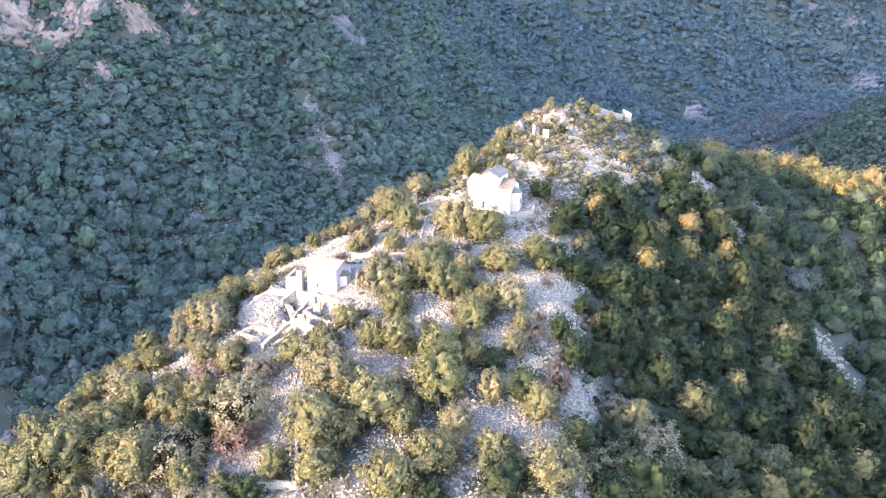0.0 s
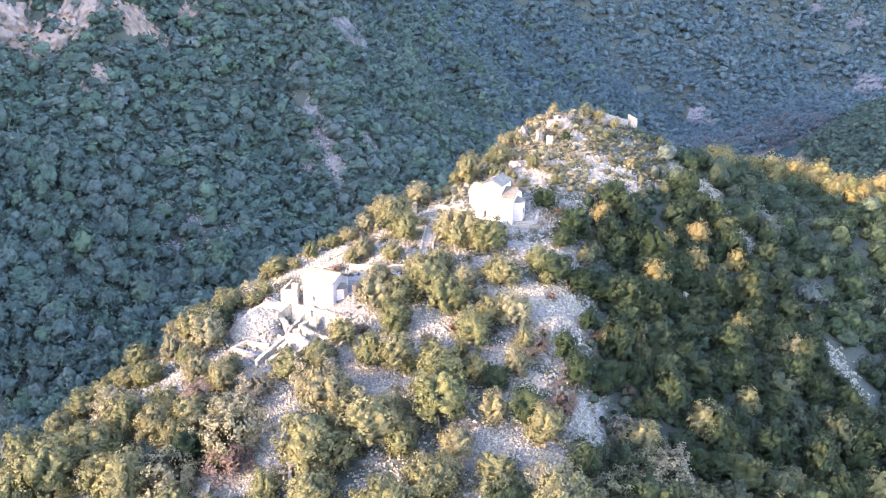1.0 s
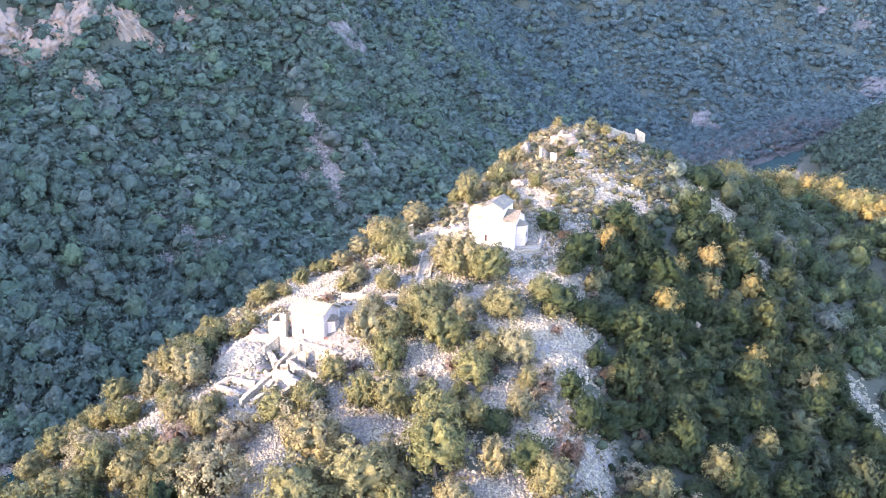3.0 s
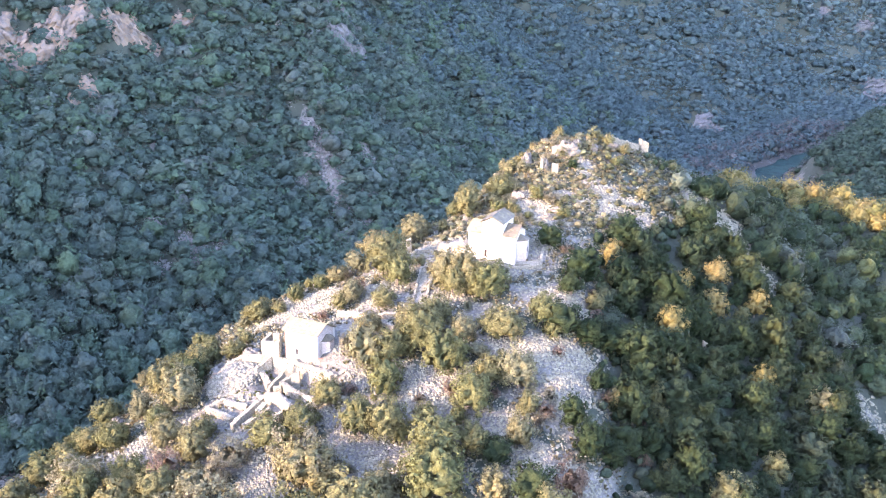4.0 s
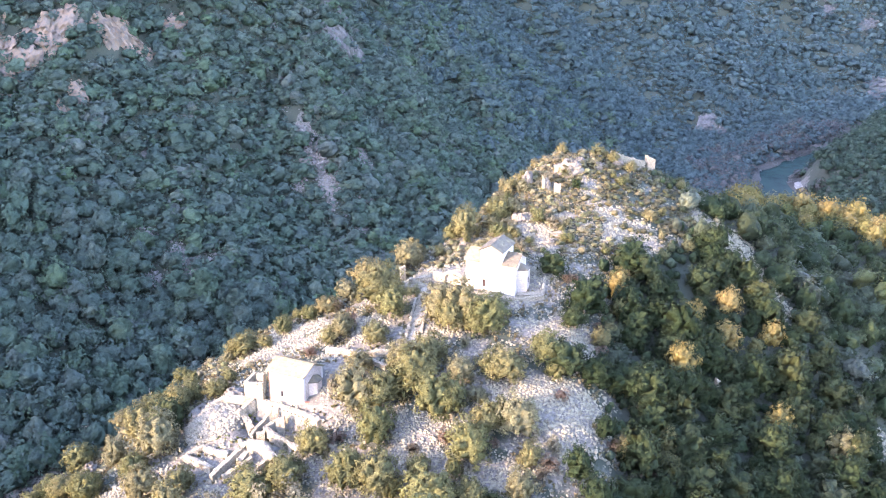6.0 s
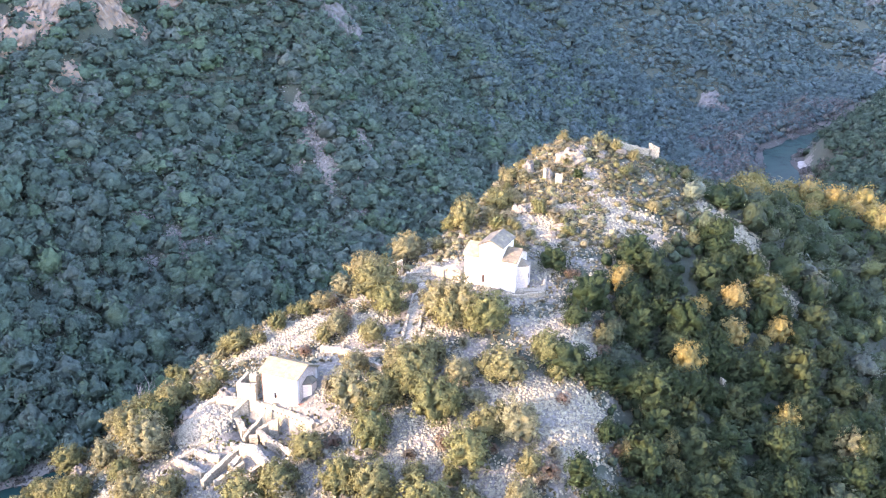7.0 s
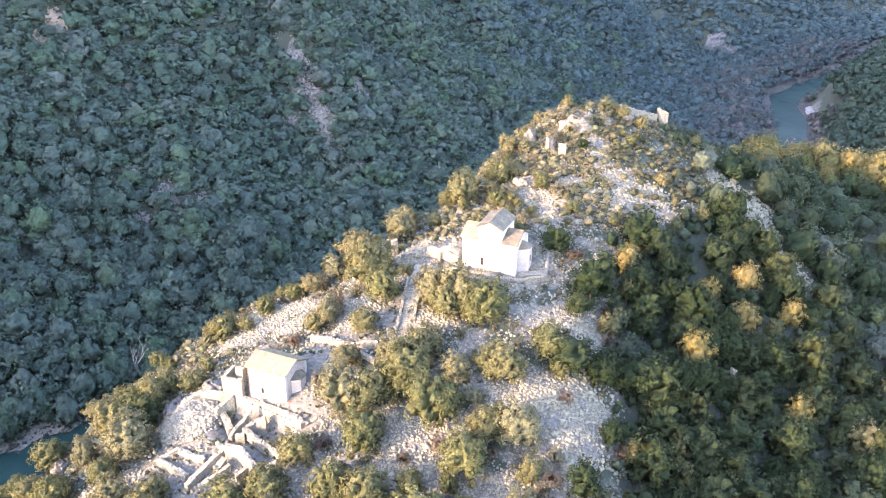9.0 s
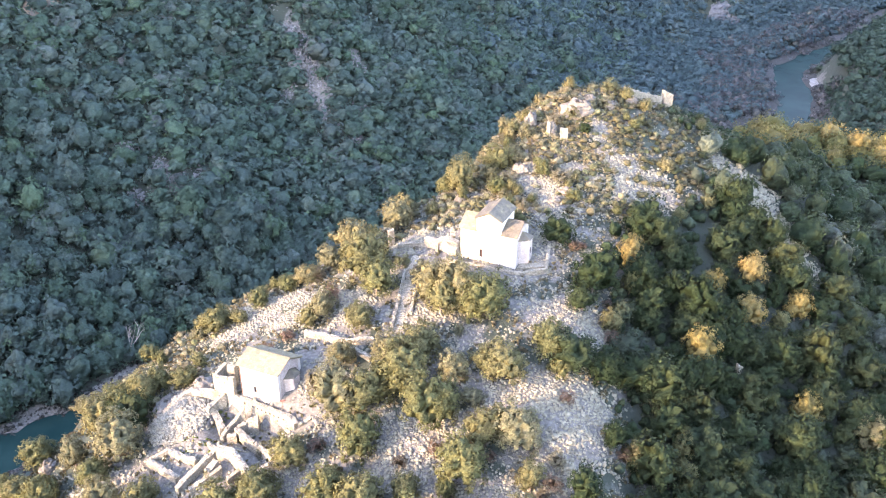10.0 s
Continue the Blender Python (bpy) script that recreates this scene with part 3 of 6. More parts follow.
# ---- stones ----
def stone_shapes(rng, count):
    """Angular blocks of broken rock, eight corners each."""
    base = np.array([(x, y, z) for z in (-1, 1) for y in (-1, 1) for x in (-1, 1)], float)
    return [base * (0.5, 0.42, 0.34) * (1 + rng.uniform(-0.32, 0.32, (8, 3))) for _ in range(count)]


CUBE_FACES = np.array([(0, 2, 3, 1), (4, 5, 7, 6), (0, 1, 5, 4), (2, 6, 7, 3), (0, 4, 6, 2), (1, 3, 7, 5)])


def scattered(shapes, faces, at, size, rng, tilt=0.5, squash=1.0):
    """Many copies of the shapes in one pair of arrays."""
    n = len(at)
    V = np.empty((n, len(shapes[0]), 3), np.float32)
    pick = rng.randint(0, len(shapes), n)
    a = rng.rand(n) * 6.283
    b = rng.uniform(-tilt, tilt, (n, 2))
    ca, sa, cb, sb, cc, sc = np.cos(a), np.sin(a), np.cos(b[:, 0]), np.sin(b[:, 0]), np.cos(b[:, 1]), np.sin(b[:, 1])
    one, nil = np.ones(n), np.zeros(n)
    rz = np.stack([ca, -sa, nil, sa, ca, nil, nil, nil, one], -1).reshape(n, 3, 3)
    rx = np.stack([one, nil, nil, nil, cb, -sb, nil, sb, cb], -1).reshape(n, 3, 3)
    ry = np.stack([cc, nil, sc, nil, one, nil, -sc, nil, cc], -1).reshape(n, 3, 3)
    R = rz @ rx @ ry
    for k, s in enumerate(shapes):
        m = pick == k
        V[m] = np.einsum("nij,vj->nvi", R[m], s) * np.asarray(size)[m, None, None]
    V += np.asarray(at, np.float32)[:, None, :]
    step = len(shapes[0])
    F = (np.asarray(faces)[None] + (np.arange(n) * step)[:, None, None]).reshape(-1, np.shape(faces)[1])
    return V.reshape(-1, 3), F


def build_rubble():
    rng = np.random.RandomState(11)
    P = np.c_[rng.uniform(-50, 116, 300000), rng.uniform(-62, 80, 300000)]
    s = bare_at(P[:, 0], P[:, 1], (SCREE_FRONT, SCREE_LOW, SCREE_HIGH), 1.3)
    court = bare_at(P[:, 0], P[:, 1], (RUIN_COURT,), 1.0)
    s = np.maximum(s, 0.42 * court * (waves(P[:, 0], P[:, 1], 6, 21) > -0.25))
    s *= 0.62 + 0.4 * waves(P[:, 0], P[:, 1], 7, 22)
    keep = (rng.rand(len(P)) < s) & ~in_chapel(P[:, 0], P[:, 1])
    P = P[keep]
    stray = np.c_[rng.uniform(-48, 66, 44000), rng.uniform(-62, 60, 44000)]
    r, d, side = blended(CREST_D, stray[:, 0], stray[:, 1], 3.0)
    _, brink, out = along(RIM_D, stray[:, 0], stray[:, 1])
    stray = stray[~in_chapel(stray[:, 0], stray[:, 1]) & ((side < 0) | (d < r[:, 5])) & ((out < 0) | (brink < 2)) & (waves(stray[:, 0], stray[:, 1], 5, 27) > -0.5) & (bare_at(stray[:, 0], stray[:, 1], (RUIN_COURT,), 1.0) < 0.5)]
    high = np.c_[rng.uniform(34, 84, 2000), rng.uniform(38, 86, 2000)]
    high = high[(near_hill(high[:, 0], high[:, 1]) > 9) & (waves(high[:, 0], high[:, 1], 9, 26) > -0.35)]
    P = np.concatenate([P, stray, high])
    size = 0.13 + 0.27 * rng.rand(len(P)) ** 2.0 + 0.32 * (rng.rand(len(P)) > 0.994)
    at = np.c_[P, land(P[:, 0], P[:, 1]) + 0.10 * size]
    V, F = scattered(stone_shapes(rng, 14), CUBE_FACES[1:], at, size * 1.25, rng)
    ob = new("rubble", mesh_of("rubble", V, F, RUBBLE))
    tagged(ob, "loose pale limestone rubble spread over the hill", "rubble", kind="stuff")
    # fallen masonry heaped inside the western end of the ruined court
    a, r = rng.uniform(0, 2 * math.pi, 2600), np.sqrt(rng.rand(2600))
    P = np.c_[-16.4 + 4.8 * r * np.cos(a), 1.4 + 4.6 * r * np.sin(a)]
    size = 0.22 + 0.6 * rng.rand(2600) ** 2.2
    z = land(P[:, 0], P[:, 1]) + 1.3 * (1 - r * r) + 0.05
    V, F = scattered(stone_shapes(rng, 10), CUBE_FACES, np.c_[P, z], size, rng)
    tagged(new("fallen_masonry", mesh_of("fallen_masonry", V, F, MASONRY)), "pale heap of fallen masonry inside the ruined court", "rubble", kind="stuff")
    # blocks on the bare strips of the eastern flank
    P = np.c_[rng.uniform(80, 120, 26000), rng.uniform(-2, 72, 26000)]
    P = P[rng.rand(len(P)) < bare_at(P[:, 0], P[:, 1], (EAST_STRIP,), 1.6) * (0.7 + 0.3 * waves(P[:, 0], P[:, 1], 4, 28)) * np.where(P[:, 0] > 104, 0.22, 0.8)]
    size = 0.28 + 0.55 * rng.rand(len(P)) ** 2.5
    V, F = scattered(stone_shapes(rng, 10), CUBE_FACES[1:], np.c_[P, land(P[:, 0], P[:, 1]) + 0.1 * size], size, rng)
    tagged(new("scree_stones", mesh_of("scree_stones", V, F, RUBBLE)), "grey limestone blocks on bare strips of the wooded flank", "stones", kind="stuff")
    # broken rock on the bare streaks across the gorge
    P = np.c_[rng.uniform(-150, 0, 60000), rng.uniform(140, 430, 60000)]
    P = P[rng.rand(len(P)) < 1.1 * bare_at(P[:, 0], P[:, 1], (FAR_SCREE,), 2.0)]
    size = 0.4 + 1.3 * rng.rand(len(P)) ** 3
    V, F = scattered(stone_shapes(rng, 8), CUBE_FACES, np.c_[P, land(P[:, 0], P[:, 1])], size, rng)
    tagged(new("scree_stones", mesh_of("scree_stones", V, F, SCAR)), "grey broken rock on bare streaks of the gorge side", "stones", kind="stuff")
    # shingle on the river banks
    P = np.c_[rng.uniform(-150, -80, 9000), rng.uniform(95, 175, 9000)]
    z = land(P[:, 0], P[:, 1])
    P, z = P[(z > RIVER_Z - 0.3) & (z < RIVER_Z + 5)], z[(z > RIVER_Z - 0.3) & (z < RIVER_Z + 5)]
    size = 0.3 + 0.8 * rng.rand(len(P)) ** 3
    V, F = scattered(stone_shapes(rng, 8), CUBE_FACES, np.c_[P, z], size, rng)
    tagged(new("river_stones", mesh_of("river_stones", V, F, BANK_STONE)), "grey boulders and shingle along the river bank", "stones", kind="stuff")


build_rubble()


def build_grass():
    rng = np.random.RandomState(12)
    P = np.c_[rng.uniform(-50, 82, 56000), rng.uniform(-62, 90, 56000)]
    r, d, side = blended(CREST_D, P[:, 0], P[:, 1], 3.0)
    keep = ((side < 0) | (d < r[:, 5] + 1)) & ((bare_at(P[:, 0], P[:, 1], ALL_SCREE, 0.8) < 0.4) | (bare_at(P[:, 0], P[:, 1], (RUIN_COURT,), 0.8) > 0.4) & (rng.rand(len(P)) < 0.4))
    _, brink, out = along(RIM_D, P[:, 0], P[:, 1])
    near_rim = (brink < 15) & (out < 0) | (brink < 4)
    keep &= (waves(P[:, 0], P[:, 1], 5, 23) + 0.6 * rng.normal(size=len(P)) + 0.45 * near_rim + 0.6 * ((P[:, 1] > 42) & (P[:, 0] > 34) & (P[:, 0] < 62)) > 0.30) & ~in_chapel(P[:, 0], P[:, 1])
    P = P[keep]
    blades = []
    for _ in range(6):
        q = []
        for a in rng.rand(5) * 6.283:
            u, lean = np.array([math.cos(a), math.sin(a), 0]), rng.uniform(-0.35, 0.35, 3) * (1, 1, 0)
            q += [-0.10 * u, 0.10 * u, 0.30 * u + (0, 0, 0.55) + lean, -0.22 * u + (0, 0, 0.65) + lean]
        blades.append(np.array(q))
    faces = np.arange(20).reshape(5, 4)
    V, F = scattered(blades, faces, np.c_[P, land(P[:, 0], P[:, 1]) - 0.03], rng.uniform(0.35, 0.95, len(P)), rng, 0.15)
    tagged(new("dry_grass", mesh_of("dry_grass", V, F, GRASS)), "tufts of dry buff grass between the stones", "grass", kind="stuff")


build_grass()


def blob(rng, rings=9, around=14, bumps=0.22, flat=0.0):
    """A lumpy boulder shape of about unit radius."""
    V, F = [(0, 0, -1)], []
    dirs = rng.normal(size=(12, 3))
    dirs /= np.linalg.norm(dirs, axis=1)[:, None]
    amp = rng.uniform(-bumps, bumps, 12)
    for i in range(1, rings):
        for j in range(around):
            th, ph = math.pi * (1 - i / rings), 2 * math.pi * j / around
            V.append((math.sin(th) * math.cos(ph), math.sin(th) * math.sin(ph), math.cos(th)))
    V.append((0, 0, 1))
    V = np.array(V)
    V = V * (1 + (np.clip(V @ dirs.T, 0, 1) ** 3 @ amp))[:, None]
    V += rng.normal(scale=bumps * 0.22, size=V.shape)
    quads = [(1 + i * around + j, 1 + i * around + (j + 1) % around, 1 + (i + 1) * around + (j + 1) % around, 1 + (i + 1) * around + j)
             for i in range(rings - 2) for j in range(around)]
    tris = [(0, 1 + (j + 1) % around, 1 + j) for j in range(around)]
    last = len(V) - 1
    tris += [(last, 1 + (rings - 2) * around + j, 1 + (rings - 2) * around + (j + 1) % around) for j in range(around)]
    return V, [np.array(quads), np.array(tris)]


def rock(name, x, y, size, sink, mat, label, seed, category="rock", turn=0.0, bumps=0.3, rings=9):
    rng = np.random.RandomState(seed)
    V, F = blob(rng, rings * 2, rings * 2 + 6, bumps)
    rough = []
    for v in V:
        q = Vector(v) * 1.3 + Vector((seed * 3.1, 0, 0))
        rough.append(1 + 0.34 * noise.noise(q * 1.6) + 0.22 * abs(noise.noise(q * 3.7)) + 0.10 * noise.noise(q * 8.0))
    V = V * np.array(rough)[:, None]
    V[:, 2] = np.round(V[:, 2] * 5 + 0.25 * V[:, 0]) / 5 * 0.55 + V[:, 2] * 0.45  # bedding ledges
    V = V * np.array(size)
    ob = new(name, mesh_of(name, V, F, mat))
    ob.matrix_basis = pose(x, y, h_at(x, y) + size[2] * (1 - 2 * sink), 0, 0, turn)
    return tagged(ob, label, category)


def cliff_face(cx, cy, r, seed, mat, label):
    """A rugged rock face that stands out of the slope, its margin sunk into the ground."""
    rng = np.random.RandomState(seed)
    k = int(min(46, 14 + 1.6 * r))
    U, W = np.meshgrid(np.linspace(-1.35, 1.35, k), np.linspace(-1, 1, k))
    c, s = math.cos(0.74), math.sin(0.74)
    a, b = U * r * 1.2, W * r * 0.85
    X, Y = cx + c * a - s * b, cy + s * a + c * b
    rim = np.hypot(U / 1.35, W) + 0.28 * waves(X, Y, r * 0.7, seed) + 0.15 * waves(X, Y, r * 0.22, seed + 1)
    out = np.clip((0.80 - rim) * 3, -1, 1)
    rag = np.abs(waves(X, Y, r * 0.45, seed + 2)) + 0.5 * np.abs(waves(X, Y, r * 0.16, seed + 3))
    lift = np.where(out > 0, out * (0.10 * r + 0.16 * r * rag), out * 0.3 * r)
    step = 0.10 * r * np.sign(waves(X + 2 * b, Y, r * 0.5, seed + 4)) * np.clip(out, 0, 1)
    X2, Y2 = X + s * (lift + step) * 0.8, Y - c * (lift + step) * 0.8
    Z = land(X, Y) + lift * 0.7 + 0.03 * r * rng.normal(size=X.shape)
    i = (np.arange(k - 1)[:, None] * k + np.arange(k - 1)).ravel()
    ob = new("cliff", mesh_of("cliff", np.stack([X2, Y2, Z], -1).reshape(-1, 3), np.stack([i, i + 1, i + k + 1, i + k], 1), mat))
    return tagged(ob, label, "cliff", "cliffs of the gorge")


for k, (cx, cy, r) in enumerate(CLIFFS):
    red = cx < -100
    cliff_face(cx, cy, r, 300 + 7 * k, CLIFF if red else GREY_CLIFF, "rust-red limestone cliff among woodland" if red else "bare grey limestone cliff among woodland")

# rocks of the hill
HILL_ROCKS = [
    (54, 71.5, 3.0, 2.2, 2.6, 0.52), (47.4, 66, 0.9, 0.8, 2.2, 0.4), (-19.5, 5.5, 2.2, 1.5, 0.9, 0.55), (-16.6, 3.0, 1.6, 1.2, 0.9, 0.55),
    (-14.2, 8.0, 1.5, 1.1, 1.5, 0.5), (-17.5, 0.2, 1.6, 1.2, 0.9, 0.55), (28.5, 50, 1.6, 1.2, 1.4, 0.5), (-31, -22, 1.6, 1.1, 1.1, 0.5),
    (-39, 1, 1.4, 1.2, 1.3, 0.5),
]
SUMMIT_ROCKS = [
    (66, 79, 2.2, 1.2, 1.1, 0.4), (61, 75, 1.5, 1.1, 0.9, 0.4), (38, 62, 1.4, 1.0, 1.3, 0.45), (44.9, 57.3, 1.8, 1.2, 1.1, 0.55),
    (40.5, 56.1, 1.7, 1.1, 1.2, 0.55), (48.4, 47.3, 1.6, 1.3, 0.9, 0.55), (46.4, 43.9, 1.5, 1.0, 0.9, 0.55), (43.7, 70.4, 1.5, 1.1, 2.0, 0.5),
    (56.7, 76.5, 2.0, 1.4, 1.2, 0.5), (35.6, 51.6, 1.6, 1.2, 1.0, 0.55),
]
for k, (rx, ry, sx, sy, sz, s) in enumerate(itertools.chain(HILL_ROCKS, SUMMIT_ROCKS)):
    rock("rock_outcrop", rx, ry, (sx, sy, sz), s, LIMESTONE, "weathered pale limestone outcrop on the hill", 50 + k, "rock", 37 * k, 0.35, 12)


# ---- shrubs and trees ----
def crown_shape(rng, tufts, leaves, leaf, tall=1.0, wild=1.0, body=(6, 9), inner=0.70, own=0.5):
    """A crown of about unit width standing on z = 0: an uneven dome that bulges into leafy tufts, with loose sprays over it.
    Gives corners, normals, the body's quads and triangles, and the leaves."""
    lumps = rng.normal(size=(6, 3)) * (1, 1, 0.8)
    lumps /= np.linalg.norm(lumps, axis=1)[:, None]
    swell = rng.uniform(-0.42, 0.34, 6)
    oval = np.array([rng.uniform(0.40, 0.50), rng.uniform(0.38, 0.46), 0.46 * tall])

    def dome(d):
        r = 1 + np.clip(d @ lumps.T, 0, 1) ** 3 @ swell
        return d * r[:, None] * oval + (0, 0, 0.44 * tall)

    k = np.arange(tufts) + rng.rand()
    up = 1 - 1.62 * (k / tufts)
    a = k * 2.39996 + rng.uniform(-0.5, 0.5, tufts)
    flat = np.sqrt(np.clip(1 - up * up, 0, 1))
    d = np.stack([flat * np.cos(a), flat * np.sin(a), up], 1) + rng.normal(scale=0.20, size=(tufts, 3))
    d /= np.linalg.norm(d, axis=1)[:, None]
    mid = np.array([0, 0, 0.40 * tall])
    reach = rng.uniform(0.80, 1.04 + 0.06 * wild, tufts)
    centre = (dome(d) - mid) * reach[:, None] + mid
    size = rng.uniform(0.65, 1.30, tufts) * 0.98 / math.sqrt(tufts)
    # the leafy body bulges under each tuft, with creases between
    bv, (bq, bt) = blob(rng, *body, 0.05)
    bn = bv / np.linalg.norm(bv, axis=1)[:, None]
    near = bn @ d.T
    best = near.argmax(1)
    swollen = np.sqrt(np.clip(1 - (1 - near.max(1)) * tufts * 0.42, 0, 1))
    bv = (dome(bn) - mid) * ((inner + (0.92 - inner) * swollen * (1.0 if wild < 1.5 else 0.62)) * (0.35 + 0.65 * reach[best]))[:, None] + mid
    bv += rng.normal(scale=0.012, size=bv.shape)
    be = bv - (centre - 0.5 * size[:, None] * d)[best]
    bn = 0.62 * be / (np.linalg.norm(be, axis=1)[:, None] + 1e-6) + 0.38 * bn + rng.normal(scale=0.10, size=bn.shape)
    per = max(2, leaves // tufts)
    e = rng.normal(size=(tufts, per, 3)) + d[:, None] * 0.9 + (0, 0, 0.35)
    e /= np.linalg.norm(e, axis=2)[..., None]
    p = centre[:, None] + e * (size[:, None] * rng.uniform(0.45, 0.86 + 0.16 * wild, (tufts, per)))[..., None]
    outward = np.repeat(d, per, 0)
    p, e = p.reshape(-1, 3), e.reshape(-1, 3)
    n = e + rng.normal(scale=0.35, size=e.shape)
    n /= np.linalg.norm(n, axis=1)[:, None]
    u = np.cross(n, rng.normal(size=n.shape))
    u /= np.linalg.norm(u, axis=1)[:, None] + 1e-9
    w = np.cross(n, u)
    l = leaf * rng.uniform(0.6, 1.4, (len(p), 1))
    tri = np.stack([p + w * l * 1.15, p - w * l * 0.55 - u * l * 0.75 + n * l * 0.15, p - w * l * 0.55 + u * l * 0.75 + n * l * 0.15], 1)
    flip = np.einsum("ij,ij->i", np.cross(tri[:, 1] - tri[:, 0], tri[:, 2] - tri[:, 0]), n) < 0
    tri[flip] = tri[flip][:, [0, 2, 1]]
    soft = own * e + (1 - own) * outward + rng.normal(scale=0.32 * own, size=e.shape) + (0, 0, 0.08)
    soft /= np.linalg.norm(soft, axis=1)[:, None]
    V = np.concatenate([bv, tri.reshape(-1, 3)])
    N = np.concatenate([bn, np.repeat(soft, 3, 0)])
    return V, N, bq, bt, np.arange(len(p) * 3).reshape(-1, 3) + len(bv)


def leafy_mesh(name, V, N, quads, tris, leaves, mat):
    """A crown whose leaves are shaded after the round of their tufts."""
    me = mesh_of(name, V, [quads, tris, leaves], mat)
    k = len(quads) + len(tris)
    me.polygons.foreach_set("use_smooth", np.ones(k + len(leaves), bool))
    me.attributes.new("custom_normal", "FLOAT_VECTOR", "POINT").data.foreach_set("vector", np.asarray(N, np.float32).ravel())
    me.update()
    return me


def trunk_mesh(rng, high, girth):
    """A tapered, leaning trunk with three limbs."""
    bm = bmesh.new()

    def limb(p, q, r0, r1):
        p, q = Vector(p), Vector(q)
        turn = (q - p).to_track_quat("Z", "Y").to_matrix()
        mid = (p + q) / 2 + Vector((rng.uniform(-0.1, 0.1), rng.uniform(-0.1, 0.1), 0)) * (q - p).length
        rows = []
        for c, r in ((p, r0), (mid, (r0 + r1) / 2), (q, r1)):
            rows.append([bm.verts.new(c + turn @ Vector((r * math.cos(a), r * math.sin(a), 0))) for a in (0, 1.05, 2.09, 3.14, 4.19, 5.24)])
        for lo, hi in zip(rows[:-1], rows[1:]):
            for i in range(6):
                bm.faces.new((lo[i], lo[(i + 1) % 6], hi[(i + 1) % 6], hi[i]))
        bm.faces.new(rows[-1])

    fork = (rng.uniform(-0.1, 0.1) * high, rng.uniform(-0.1, 0.1) * high, high * 0.55)
    limb((0, 0, -0.4), fork, girth, girth * 0.7)
    for k in range(3):
        a = 2.1 * k + rng.uniform(0, 1)
        limb(fork, (fork[0] + 0.4 * high * math.cos(a), fork[1] + 0.4 * high * math.sin(a), high * rng.uniform(0.95, 1.25)), girth * 0.6, girth * 0.2)
    return finished("trunk", bm, BARK)


def make_kind(name, seed, lobes, leaves, leaf, tall, mat, wild=1.0):
    rng = np.random.RandomState(seed)
    return leafy_mesh("crown", *crown_shape(rng, lobes, leaves, leaf, tall, wild, (15, 22), 0.60 if wild < 1.5 else 0.22), mat), trunk_mesh(np.random.RandomState(seed + 1), 0.42 * tall, 0.035)


KINDS = {
    "olive": [make_kind("olive", 100 + k, 48 + 6 * k, 2300, 0.024, (0.95, 1.1, 1.25, 1.4)[k], LEAF_OLIVE) for k in range(4)],
    "green": [make_kind("green", 120 + k, 40 + 6 * k, 1150, 0.028, (0.9, 1.05, 1.2, 1.35)[k], LEAF_GREEN_SHADE) for k in range(4)],
    "gold": [make_kind("gold", 180 + k, 44, 1400, 0.025, (1.2, 1.4)[k], LEAF_SUN_GOLD) for k in range(2)],
    "russet": [make_kind("russet", 160 + k, 34, 2400, 0.023, (0.8, 1.0)[k], LEAF_RUSSET, 1.8) for k in range(2)],
    "dry": [make_kind("dry", 140 + k, 40, 2800, 0.024, (0.8, 1.1)[k], LEAF_DRY, 1.7) for k in range(2)],
}
WORDS = {
    "olive": ("evergreen_shrub", "sunlit olive-green evergreen shrub rooted among limestone rubble", "shrub"),
    "green": ("evergreen_tree", "dense evergreen tree on the rocky slope, shade put into its dark green", "tree"),
    "gold": ("sun_tinted_tree", "tall evergreen tree on the slope, sunlight painted gold into its leaf colour", "tree"),
    "russet": ("bare_shrub", "twiggy reddish-brown winter shrub among limestone rubble", "shrub"),
    "dry": ("dry_shrub", "sparse buff winter-dry shrub on stony ground", "shrub"),
}


def plant(kind, x, y, wide, high, rng, group):
    meshes = KINDS[kind]
    want = high / wide
    k = min(range(len(meshes)), key=lambda i: abs((0.9, 1.05, 1.2, 1.4)[i] - want) + 0.35 * rng.rand())
    crown, trunk = meshes[k]
    name, label, category = WORDS[kind]
    root = new(name)
    root.matrix_basis = pose(x, y, h_at(x, y) - 0.05, 0, 0, rng.uniform(0, 360)) @ Matrix.Diagonal((wide * 1.06, wide * rng.uniform(0.85, 1.15), wide * rng.uniform(0.9, 1.08), 1))
    for nm, me in (("trunk", trunk), ("crown", crown)):
        part(nm, me, None, root)
    return tagged(root, label, category, group)


SCREE_SHRUBS = [
    (2.5, -27.6, 8.2, 9.7), (13.1, -10.3, 6.0, 7.8), (9.0, -18.2, 5.2, 7.6), (13.9, -20.0, 5.7, 7.5), (16.0, -20.6, 2.9, 3.4), (3.1, -11.1, 4.5, 5.5),
    (8.7, -3.3, 6.2, 8.1), (13.7, -3.6, 7.2, 8.6), (18.6, -0.8, 6.3, 7.6), (21.8, -7.1, 6.1, 7.6), (25.1, -6.4, 5.1, 6.3), (21.0, 4.5, 6.4, 6.9),
    (16.4, 3.2, 5.2, 6.7), (29.4, -4.5, 3.0, 2.8), (31.1, -11.2, 6.1, 6.6), (35.5, -11.7, 5.9, 6.8), (27.8, -16.2, 5.8, 7.2), (21.8, -24.4, 7.0, 9.2),
    (21.0, -27.8, 5.3, 5.7), (27.1, -23.6, 5.4, 4.3), (31.0, -26.4, 4.6, 5.0), (34.5, -23.7, 4.5, 6.8), (36.7, -18.1, 3.5, 4.8), (44.1, -19.6, 4.3, 6.2),
]
